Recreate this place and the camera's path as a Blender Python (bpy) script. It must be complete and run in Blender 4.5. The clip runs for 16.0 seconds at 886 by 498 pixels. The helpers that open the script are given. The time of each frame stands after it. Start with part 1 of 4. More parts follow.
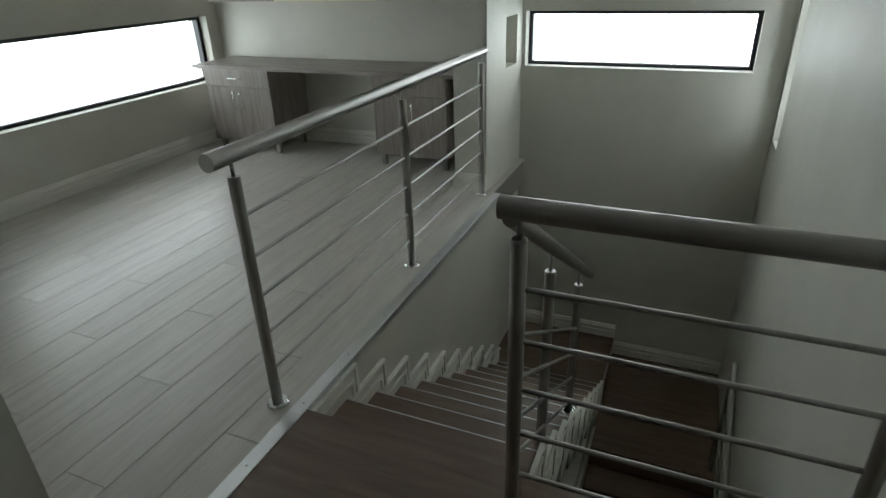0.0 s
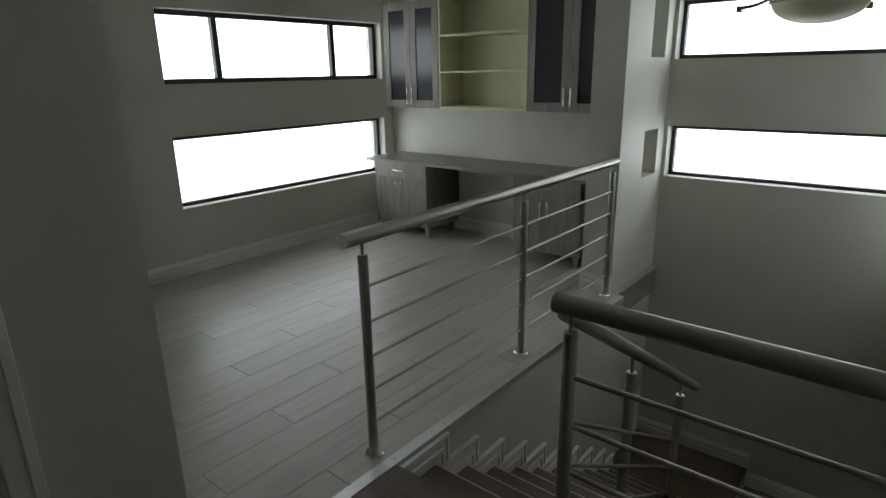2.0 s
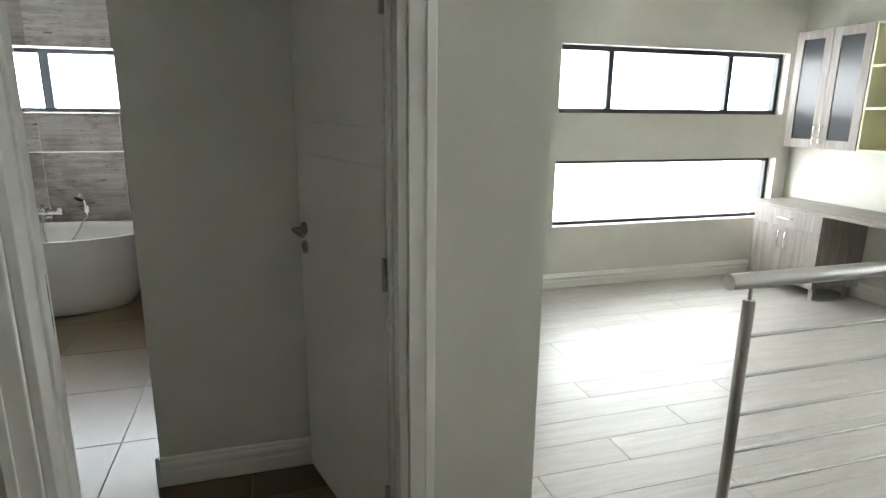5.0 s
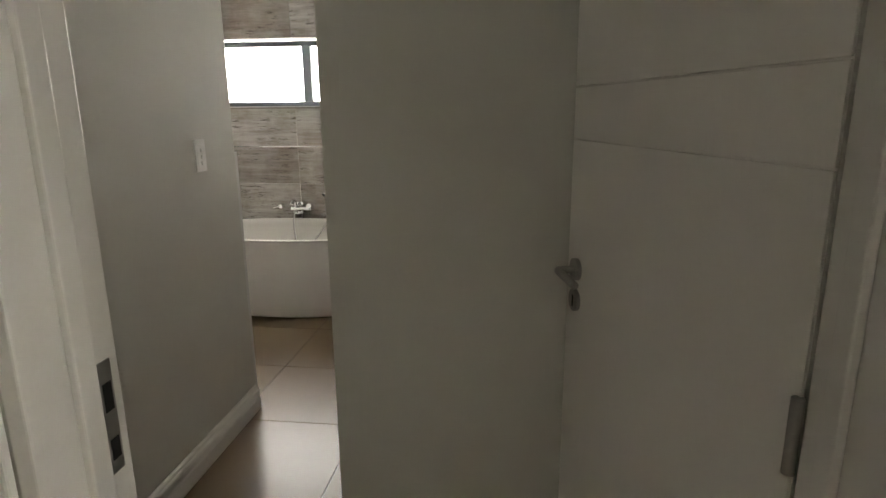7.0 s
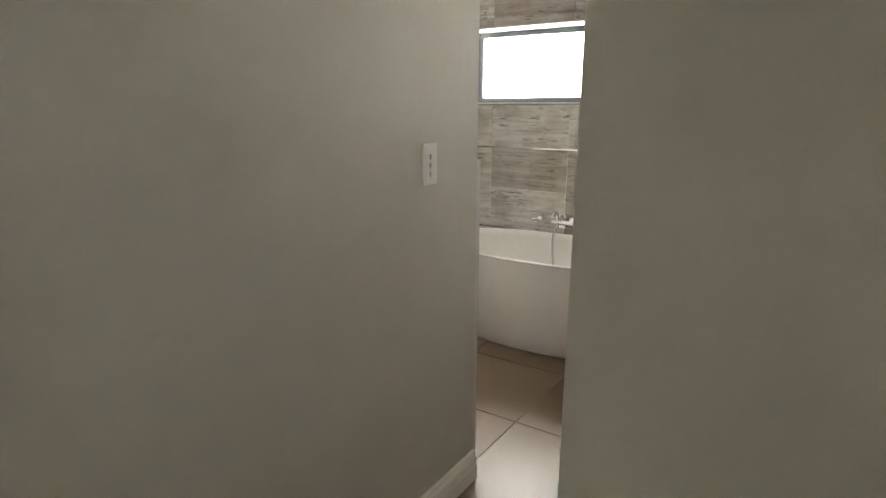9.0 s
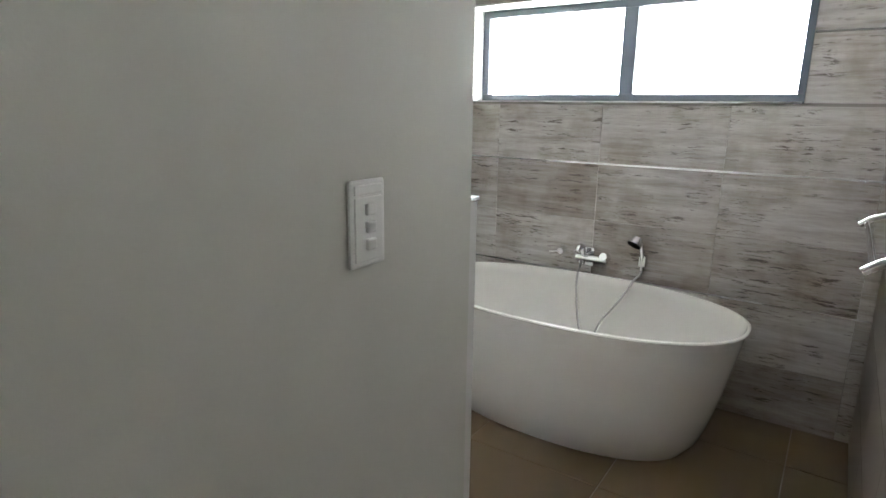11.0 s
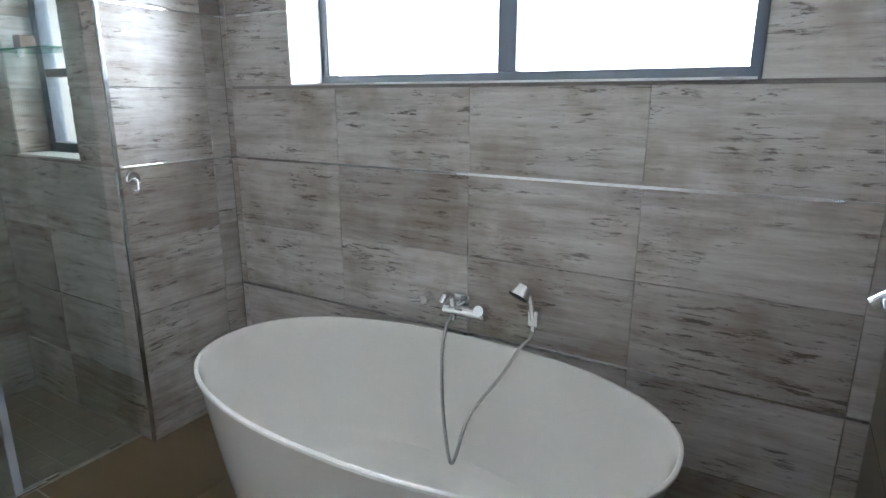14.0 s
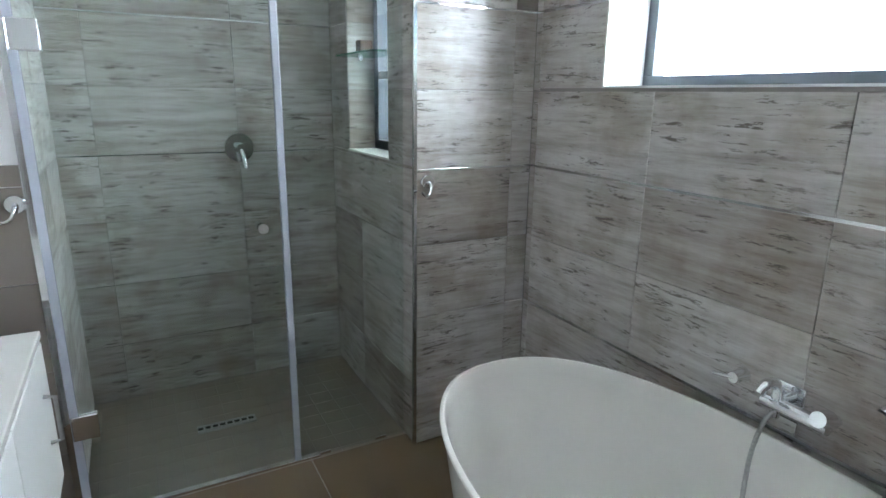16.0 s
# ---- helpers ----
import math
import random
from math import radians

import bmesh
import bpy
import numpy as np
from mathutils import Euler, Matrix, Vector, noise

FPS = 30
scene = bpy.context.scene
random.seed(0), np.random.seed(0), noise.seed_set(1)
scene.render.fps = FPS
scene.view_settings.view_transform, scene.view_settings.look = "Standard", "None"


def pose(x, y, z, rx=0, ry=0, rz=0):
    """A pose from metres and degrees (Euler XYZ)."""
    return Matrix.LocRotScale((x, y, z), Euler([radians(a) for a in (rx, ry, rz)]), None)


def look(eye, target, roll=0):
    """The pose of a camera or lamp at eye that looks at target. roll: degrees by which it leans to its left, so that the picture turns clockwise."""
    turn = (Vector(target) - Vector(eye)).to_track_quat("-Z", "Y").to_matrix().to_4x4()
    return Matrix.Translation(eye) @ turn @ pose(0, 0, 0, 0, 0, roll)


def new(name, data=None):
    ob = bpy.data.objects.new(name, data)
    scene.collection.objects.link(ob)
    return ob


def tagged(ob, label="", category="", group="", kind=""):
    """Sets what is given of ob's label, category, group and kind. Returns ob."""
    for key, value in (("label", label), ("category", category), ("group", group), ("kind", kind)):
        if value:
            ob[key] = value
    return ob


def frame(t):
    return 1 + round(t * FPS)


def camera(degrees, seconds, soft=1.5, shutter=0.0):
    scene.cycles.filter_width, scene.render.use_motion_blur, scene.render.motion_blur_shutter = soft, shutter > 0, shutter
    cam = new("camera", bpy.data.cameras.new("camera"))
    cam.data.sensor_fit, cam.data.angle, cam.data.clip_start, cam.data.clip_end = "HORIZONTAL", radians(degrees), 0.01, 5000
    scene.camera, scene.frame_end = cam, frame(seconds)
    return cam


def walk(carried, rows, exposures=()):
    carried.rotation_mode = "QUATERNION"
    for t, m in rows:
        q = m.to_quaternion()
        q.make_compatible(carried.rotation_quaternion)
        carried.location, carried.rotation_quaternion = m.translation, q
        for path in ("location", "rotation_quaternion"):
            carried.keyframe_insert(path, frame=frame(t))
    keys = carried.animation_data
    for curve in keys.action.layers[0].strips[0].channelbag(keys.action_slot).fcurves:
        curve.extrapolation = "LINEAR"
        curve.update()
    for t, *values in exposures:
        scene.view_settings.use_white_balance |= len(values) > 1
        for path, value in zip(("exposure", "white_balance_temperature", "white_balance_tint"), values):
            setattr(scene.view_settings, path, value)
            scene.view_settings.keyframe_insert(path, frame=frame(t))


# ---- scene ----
cam = camera(74.7, 16.0)
PATH = [
    (0, (1.543, 1.083, 1.496), (0.826, 2.73, 0.615), -1.9),
    (0.5, (1.596, 1.027, 1.529), (0.762, 2.653, 0.718), -1.7),
    (1, (1.682, 0.961, 1.573), (0.71, 2.543, 0.831), -1.5),
    (1.5, (1.779, 0.951, 1.587), (0.691, 2.495, 0.93), -1.4),
    (2, (1.867, 0.959, 1.588), (0.649, 2.436, 1.007), -1.0),
    (2.5, (1.918, 0.975, 1.573), (0.552, 2.333, 1.036), -0.8),
    (3, (1.94, 0.952, 1.587), (0.449, 2.183, 1.075), -0.7),
    (3.5, (1.927, 0.944, 1.583), (0.331, 2.044, 1.09), -0.4),
    (4, (1.91, 0.906, 1.577), (0.212, 1.847, 1.097), 0.2),
    (4.5, (1.866, 0.843, 1.578), (0.079, 1.602, 1.1), 0.6),
    (5, (1.792, 0.843, 1.551), (-0.07, 1.402, 1.085), 0.6),
    (5.2, (1.751, 0.83, 1.539), (-0.134, 1.312, 1.079), 0.4),
    (7.3, (0.671, 0.815, 1.451), (-1.240, 0.455, 0.984), -0.3),
    (7.5, (0.589, 0.790, 1.458), (-1.306, 0.357, 0.990), -0.1),
    (8, (0.392, 0.712, 1.452), (-1.452, 0.095, 0.985), -0.2),
    (8.2, (0.320, 0.702, 1.449), (-1.481, -0.032, 0.986), -0.6),
    (8.5, (0.228, 0.700, 1.447), (-1.495, -0.202, 0.980), -0.6),
    (9, (0.073, 0.597, 1.451), (-1.544, -0.483, 0.982), 0.2),
    (9.2, (0.011, 0.545, 1.452), (-1.581, -0.573, 0.984), 0.4),
    (10, (-0.3, 0.335, 1.445), (-1.880, -0.805, 0.990), 0.6),
    (10.5, (-0.565, 0.175, 1.45), (-2.145, -0.965, 0.995), 0.6),
    (11.5, (-0.963, 0.106, 1.452), (-2.627, -0.884, 0.953), 0.7),
    (12, (-1.159, 0.073, 1.474), (-2.883, -0.803, 0.965), 0.1),
    (12.5, (-1.393, 0.067, 1.443), (-3.147, -0.760, 0.954), 0.4),
    (13, (-1.592, 0.055, 1.437), (-3.357, -0.754, 0.953), 0.4),
    (13.5, (-1.808, 0.068, 1.420), (-3.553, -0.783, 0.943), 0.3),
    (14, (-1.944, 0.036, 1.437), (-3.611, -0.950, 0.938), 0.1),
    (14.5, (-2.052, -0.065, 1.451), (-3.596, -1.230, 0.943), 0.2),
    (15, (-2.142, -0.126, 1.457), (-3.508, -1.493, 0.943), 0.2),
    (15.5, (-2.225, -0.151, 1.465), (-3.357, -1.718, 0.951), 0.6),
    (16, (-2.273, -0.170, 1.458), (-3.192, -1.872, 0.947), 0.8),
]
EXPOSURE = [(0.0, -0.9, 6350, 7), (1.0, -1.15, 6400, 8), (2.0, -1.4, 6450, 9), (2.5, -1.2, 6450, 9), (3.0, -0.65, 6500, 10), (4.0, 0.1, 6550, 11), (5.0, 0.85, 6550, 13), (7.5, 0.85, 7700, 19), (9.0, 1.25, 7600, 18), (11.5, 1.15, 6300, 15), (13.0, 0.9, 6050, 15), (15.0, 1.2, 5950, 13), (16.0, 1.0, 5900, 11)]
walk(cam, [(t, look(eye, target, roll)) for t, eye, target, roll in PATH], EXPOSURE)
SKY_GLOW, SKY_GLOW_BATH = 11.0, 20.0
TUB_Z = 0.605
# where the bathroom's own origin lies in the house
BATH = Vector((-0.06, 0.20, 0.03))
BATH_FLOOR = Vector((-0.06, 0.20, 0.0))
HOUSE = Vector((0, 0, 0))
ROOM = [HOUSE]

# ---------------------------------------------------------------- light
world = bpy.data.worlds.new("world")
scene.world = world
world.use_nodes = True
_n = world.node_tree.nodes
_sky = _n.new("ShaderNodeTexSky")
_sky.sky_type = "NISHITA"
_sky.sun_disc = False
_sky.sun_elevation, _sky.sun_rotation = radians(50), radians(200)
world.node_tree.links.new(_sky.outputs[0], _n["Background"].inputs[0])
_n["Background"].inputs[1].default_value = 0.12
sun_data = bpy.data.lights.new("sun", "SUN")
sun_data.energy, sun_data.angle, sun_data.color = 0.8, radians(12), (1, 0.97, 0.92)
sun = new("sun", sun_data)
sun.matrix_world = look((0, 0, 20), (4, 14, 0))


# ---------------------------------------------------------------- materials
def nodes_of(name):
    m = bpy.data.materials.new(name)
    m.use_nodes = True
    nt = m.node_tree
    return m, nt, nt.nodes["Principled BSDF"]


def ramp(nt, fac, stops):
    r = nt.nodes.new("ShaderNodeValToRGB")
    while len(r.color_ramp.elements) < len(stops):
        r.color_ramp.elements.new(0.5)
    for e, (p, c) in zip(r.color_ramp.elements, stops):
        e.position, e.color = p, (*c, 1)
    nt.links.new(fac, r.inputs[0])
    return r.outputs[0]


def coords(nt, scale, spread=0.0):
    tc = nt.nodes.new("ShaderNodeTexCoord")
    mp = nt.nodes.new("ShaderNodeMapping")
    mp.inputs["Scale"].default_value = scale
    src = tc.outputs["Object"]
    if spread:
        info = nt.nodes.new("ShaderNodeObjectInfo")
        mul = nt.nodes.new("ShaderNodeVectorMath")
        mul.operation = "MULTIPLY"
        nt.links.new(info.outputs["Random"], mul.inputs[0])
        mul.inputs[1].default_value = (spread, spread * 0.63, spread * 1.7)
        add = nt.nodes.new("ShaderNodeVectorMath")
        nt.links.new(src, add.inputs[0])
        nt.links.new(mul.outputs[0], add.inputs[1])
        src = add.outputs[0]
    nt.links.new(src, mp.inputs["Vector"])
    return mp.outputs[0]


def noise_tex(nt, vec, scale, detail=4.0, rough=0.55, distort=0.0):
    n = nt.nodes.new("ShaderNodeTexNoise")
    n.inputs["Scale"].default_value, n.inputs["Detail"].default_value = scale, detail
    n.inputs["Roughness"].default_value, n.inputs["Distortion"].default_value = rough, distort
    nt.links.new(vec, n.inputs["Vector"])
    return n.outputs["Fac"]


def mixc(nt, kind, fac, a, b):
    m = nt.nodes.new("ShaderNodeMix")
    m.data_type, m.blend_type = "RGBA", kind
    for sock, v in ((m.inputs["Factor"], fac), (m.inputs["A"], a), (m.inputs["B"], b)):
        if isinstance(v, bpy.types.NodeSocket):
            nt.links.new(v, sock)
        else:
            sock.default_value = v if not isinstance(v, tuple) else (*v, 1)
    return m.outputs["Result"]


def bump(nt, bsdf, height, strength, dist=0.002):
    b = nt.nodes.new("ShaderNodeBump")
    b.inputs["Strength"].default_value, b.inputs["Distance"].default_value = strength, dist
    nt.links.new(height, b.inputs["Height"])
    nt.links.new(b.outputs[0], bsdf.inputs["Normal"])


def paint(name, color, rough=0.6, vary=0.06, grain=180, bumpy=0.15):
    m, nt, b = nodes_of(name)
    v = coords(nt, (1, 1, 1))
    broad = noise_tex(nt, v, 1.7, 3)
    lo, hi = (tuple(c * (1 - vary) for c in color), tuple(min(1, c * (1 + vary)) for c in color))
    nt.links.new(ramp(nt, broad, [(0.3, lo), (0.7, hi)]), b.inputs["Base Color"])
    b.inputs["Roughness"].default_value = rough
    bump(nt, b, noise_tex(nt, v, grain, 3), bumpy)
    return m


def metal(name, color, rough, grain=(1, 1, 1)):
    m, nt, b = nodes_of(name)
    b.inputs["Base Color"].default_value = (*color, 1)
    b.inputs["Metallic"].default_value = 1
    n = noise_tex(nt, coords(nt, grain), 9, 2)
    r = ramp(nt, n, [(0.3, (rough * 0.92,) * 3), (0.7, (rough * 1.08,) * 3)])
    nt.links.new(r, b.inputs["Roughness"])
    return m


def wood(name, dark, light, axis, rough=0.45, spread=37.0, fine=1.0):
    """Grain that runs along an axis (0, 1 or 2)."""
    m, nt, b = nodes_of(name)
    sc = [9.0 * fine] * 3
    sc[axis] = 0.8 * fine
    v = coords(nt, tuple(sc), spread)
    a = noise_tex(nt, v, 2.2, 6, 0.62, 1.2)
    col = ramp(nt, a, [(0.28, dark), (0.5, tuple((p + q) / 2 for p, q in zip(dark, light))), (0.72, light)])
    info = nt.nodes.new("ShaderNodeObjectInfo")
    tint = ramp(nt, info.outputs["Random"], [(0, (0.91, 0.91, 0.92)), (1, (1.0, 1.0, 1.0))])
    col = mixc(nt, "MULTIPLY", 1.0, col, tint)
    nt.links.new(col, b.inputs["Base Color"])
    nt.links.new(ramp(nt, a, [(0.2, (rough * 1.2,) * 3), (0.8, (rough * 0.85,) * 3)]), b.inputs["Roughness"])
    bump(nt, b, a, 0.12)
    return m


def worn_tile(name, along):
    """Ceramic tile printed like weathered, whitewashed boards."""
    m, nt, b = nodes_of(name)
    sc = [1.0, 1.0, 1.0]
    sc[along] = 0.085
    v = coords(nt, tuple(sc), 53.0)
    board = noise_tex(nt, v, 30, 8, 0.7, 0.15)
    col = ramp(nt, board, [(0.26, (0.30, 0.26, 0.225)), (0.42, (0.43, 0.40, 0.365)), (0.56, (0.53, 0.51, 0.48)), (0.72, (0.63, 0.615, 0.59))])
    patch = noise_tex(nt, coords(nt, (1, 1, 1), 53.0), 4.5, 5)
    col = mixc(nt, "MULTIPLY", ramp(nt, patch, [(0.47, (0.0,) * 3), (0.64, (0.75,) * 3)]), col, (0.68, 0.62, 0.55))
    sc2 = [1.0, 1.0, 1.0]
    sc2[along] = 0.13
    crack = noise_tex(nt, coords(nt, tuple(sc2), 91.0), 64, 8, 0.78, 0.25)
    where = ramp(nt, noise_tex(nt, coords(nt, (1, 1, 1), 71.0), 5, 4), [(0.44, (0.06,) * 3), (0.56, (1.0,) * 3)])
    mask = mixc(nt, "MULTIPLY", 1.0, ramp(nt, crack, [(0.41, (0.9,) * 3), (0.45, (0.0,) * 3)]), where)
    col = mixc(nt, "MIX", mask, col, (0.105, 0.085, 0.07))
    info = nt.nodes.new("ShaderNodeObjectInfo")
    tint = ramp(nt, info.outputs["Random"], [(0, (0.66, 0.61, 0.57)), (0.35, (0.95, 0.94, 0.93)), (1, (1.06, 1.06, 1.06))])
    col = mixc(nt, "MULTIPLY", 1.0, col, tint)
    nt.links.new(col, b.inputs["Base Color"])
    nt.links.new(ramp(nt, board, [(0.3, (0.42,) * 3), (0.7, (0.30,) * 3)]), b.inputs["Roughness"])
    bump(nt, b, crack, 0.12)
    return m


def clear_glass(name, tint, gloss_rough=0.0, ior=1.45):
    m = bpy.data.materials.new(name)
    m.use_nodes = True
    nt = m.node_tree
    nt.nodes.remove(nt.nodes["Principled BSDF"])
    out = nt.nodes["Material Output"]
    tr = nt.nodes.new("ShaderNodeBsdfTransparent")
    tr.inputs[0].default_value = (*tint, 1)
    gl = nt.nodes.new("ShaderNodeBsdfGlossy")
    gl.inputs["Roughness"].default_value = gloss_rough
    lw = nt.nodes.new("ShaderNodeLayerWeight")
    lw.inputs[0].default_value = 0.5
    pw = nt.nodes.new("ShaderNodeMath")
    pw.operation, pw.inputs[1].default_value = "POWER", 4.0
    nt.links.new(lw.outputs["Facing"], pw.inputs[0])
    fr = nt.nodes.new("ShaderNodeMath")
    fr.operation, fr.inputs[1].default_value, fr.inputs[2].default_value = "MULTIPLY_ADD", 0.8, ((ior - 1) / (ior + 1)) ** 2
    nt.links.new(pw.outputs[0], fr.inputs[0])
    mx = nt.nodes.new("ShaderNodeMixShader")
    nt.links.new(fr.outputs[0], mx.inputs[0])
    nt.links.new(tr.outputs[0], mx.inputs[1])
    nt.links.new(gl.outputs[0], mx.inputs[2])
    nt.links.new(mx.outputs[0], out.inputs["Surface"])
    return m


def glow(name, color, strength):
    m = bpy.data.materials.new(name)
    m.use_nodes = True
    nt = m.node_tree
    nt.nodes.remove(nt.nodes["Principled BSDF"])
    e = nt.nodes.new("ShaderNodeEmission")
    e.inputs[0].default_value, e.inputs[1].default_value = (*color, 1), strength
    nt.links.new(e.outputs[0], nt.nodes["Material Output"].inputs["Surface"])
    return m


M_WALL = paint("wall_paint", (0.60, 0.595, 0.535), 0.55)
M_CEIL = paint("ceiling_paint", (0.78, 0.77, 0.74), 0.8)
M_WHITE = paint("white_enamel", (0.76, 0.75, 0.70), 0.32, 0.03, 60, 0.06)
M_DOOR = paint("door_enamel", (0.82, 0.81, 0.77), 0.4, 0.03, 90, 0.08)
M_BATHWALL = paint("bathroom_paint", (0.68, 0.67, 0.645), 0.5)
M_STEEL = metal("brushed_steel", (0.40, 0.39, 0.375), 0.36, (1, 1, 1))
M_CHROME = metal("chrome", (0.82, 0.83, 0.85), 0.09)
M_ALU = paint("dark_aluminium", (0.022, 0.026, 0.03), 0.4, 0.1)
M_GREYALU = paint("grey_aluminium", (0.10, 0.115, 0.135), 0.38, 0.08)
M_STRIP = metal("aluminium_strip", (0.72, 0.73, 0.74), 0.38)
M_PLANK = wood("pale_plank", (0.47, 0.445, 0.41), (0.60, 0.575, 0.535), 1, 0.33)
M_STAIR = wood("dark_laminate", (0.115, 0.075, 0.052), (0.20, 0.14, 0.105), 0, 0.38)
M_CAB = wood("grey_wood_laminate", (0.215, 0.185, 0.165), (0.37, 0.335, 0.305), 2, 0.5)
M_CABTOP = wood("grey_wood_top", (0.24, 0.21, 0.185), (0.38, 0.345, 0.315), 0, 0.42)
M_CREAM = paint("cream_melamine", (0.72, 0.70, 0.50), 0.45, 0.03)
M_SMOKE = paint("smoked_glass", (0.05, 0.053, 0.057), 0.24, 0.05, 30, 0.02)
M_TILE_Y = worn_tile("weathered_tile_y", 1)
M_TILE_X = worn_tile("weathered_tile_x", 0)
M_DADO = paint("plain_taupe_tile", (0.165, 0.14, 0.118), 0.33, 0.08, 40, 0.04)
M_GROUT = paint("dark_grout", (0.27, 0.25, 0.23), 0.85)
M_FLOORTILE = paint("taupe_floor_tile", (0.155, 0.108, 0.064), 0.3, 0.10, 55, 0.05)
M_NICKEL = metal("satin_nickel", (0.78, 0.77, 0.75), 0.24)
M_MOSAIC = paint("taupe_shower_tile", (0.27, 0.235, 0.19), 0.4, 0.1)
M_ACRYLIC = paint("white_acrylic", (0.74, 0.72, 0.675), 0.14, 0.015, 20, 0.01)
M_PLASTIC = paint("white_plastic", (0.78, 0.78, 0.75), 0.3, 0.02)
M_PANE = clear_glass("window_glass", (0.97, 0.98, 0.98))
M_SHOWER = clear_glass("green_tinted_glass", (0.93, 0.97, 0.958), 0.0, 1.5)
M_SHELF = clear_glass("green_shelf_glass", (0.35, 0.72, 0.58), 0.05, 1.5)
M_SEAL = paint("seal_plastic", (0.36, 0.375, 0.42), 0.25, 0.03)
# rubber of the spray face, and shade painted into holes, slots and gaps
M_RUBBER_HOLES = paint("dark_rubber_and_hole_shade", (0.02, 0.02, 0.02), 0.7)
M_SOAP = paint("brown_soap", (0.16, 0.10, 0.06), 0.6)
M_LAMP = paint("alabaster_glass", (0.84, 0.79, 0.62), 0.35, 0.12, 14, 0.05)
M_BRASS = metal("aged_bronze", (0.30, 0.25, 0.17), 0.35)
M_SKY = glow("bright_overcast_sky", (0.93, 0.98, 1.0), SKY_GLOW)
M_SKYB = glow("bright_daylight", (0.90, 0.965, 1.0), SKY_GLOW_BATH)


# ---------------------------------------------------------------- mesh helpers
PLACE = {}


def b_box(bm, x0, x1, y0, y1, z0, z1, bevel=0.0):
    m = Matrix.Translation(((x0 + x1) / 2, (y0 + y1) / 2, (z0 + z1) / 2)) @ Matrix.Diagonal((x1 - x0, y1 - y0, z1 - z0, 1))
    made = bmesh.ops.create_cube(bm, size=1, matrix=m)
    if bevel:
        edges = {e for v in made["verts"] for e in v.link_edges}
        bmesh.ops.bevel(bm, geom=list(edges), offset=bevel, segments=2, affect="EDGES", profile=0.5)
    return bm


def box(x0, x1, y0, y1, z0, z1, bevel=0.0):
    return b_box(bmesh.new(), x0, x1, y0, y1, z0, z1, bevel)


def b_rod(bm, a, b, r, seg=16, r2=None):
    a, b = Vector(a), Vector(b)
    d = b - a
    m = Matrix.Translation((a + b) / 2) @ d.to_track_quat("Z", "Y").to_matrix().to_4x4()
    bmesh.ops.create_cone(bm, cap_ends=True, segments=seg, radius1=r, radius2=r if r2 is None else r2, depth=d.length, matrix=m)
    return bm


def rod(a, b, r, seg=16, r2=None):
    return b_rod(bmesh.new(), a, b, r, seg, r2)


def tube(points, r, seg=10):
    """A round bar swept along points."""
    bm = bmesh.new()
    pts = [Vector(p) for p in points]
    rings = []
    side = None
    for i, p in enumerate(pts):
        d = (pts[min(i + 1, len(pts) - 1)] - pts[max(i - 1, 0)]).normalized()
        if side is None:
            side = d.orthogonal().normalized()
        side = (side - d * side.dot(d)).normalized()
        up = d.cross(side)
        rings.append([bm.verts.new(p + (side * math.cos(k) + up * math.sin(k)) * r) for k in [2 * math.pi * j / seg for j in range(seg)]])
    for r0, r1 in zip(rings, rings[1:]):
        for j in range(seg):
            bm.faces.new((r0[j], r0[(j + 1) % seg], r1[(j + 1) % seg], r1[j]))
    bm.faces.new(rings[0][::-1])
    bm.faces.new(rings[-1])
    return bm


def curve_points(knots, n=10):
    """A smooth run of points through the knots."""
    k = [Vector(p) for p in knots]
    k = [2 * k[0] - k[1]] + k + [2 * k[-1] - k[-2]]
    out = []
    for a, b, c, d in zip(k, k[1:], k[2:], k[3:]):
        for i in range(n):
            t = i / n
            out.append(0.5 * (2 * b + (c - a) * t + (2 * a - 5 * b + 4 * c - d) * t * t + (3 * b - 3 * c + d - a) * t ** 3))
    return out + [k[-2]]


def smooth(ob, angle=40):
    for p in ob.data.polygons:
        p.use_smooth = True
    ob.data.set_sharp_from_angle(angle=radians(angle))
    return ob


def part(name, bm, mat, parent=None, label="", round_=False):
    """Links a bmesh in the metres of the current room as one mesh object, under a parent if there is one."""
    base = PLACE.get(parent, Vector((0, 0, 0))) if parent else Vector((0, 0, 0))
    bmesh.ops.recalc_face_normals(bm, faces=bm.faces)
    me = bpy.data.meshes.new(name)
    if (ROOM[0] - base).length:
        bmesh.ops.translate(bm, vec=ROOM[0] - base, verts=bm.verts)
    bm.to_mesh(me)
    bm.free()
    me.materials.append(mat)
    ob = new(name, me)
    if parent:
        ob.parent = parent
    PLACE[ob] = base
    if label:
        ob["label"] = label
    if round_:
        smooth(ob)
    return ob


def thing(name, base, label, category, group=""):
    ob = new(name)
    base = Vector(base) + ROOM[0]
    ob.location = base
    ob.empty_display_size = 0.05
    PLACE[ob] = Vector(base)
    return tagged(ob, label, category, group)


def structure(name, bm, mat, label="", category=""):
    return tagged(part(name, bm, mat), label, category or "wall", "", "structure")


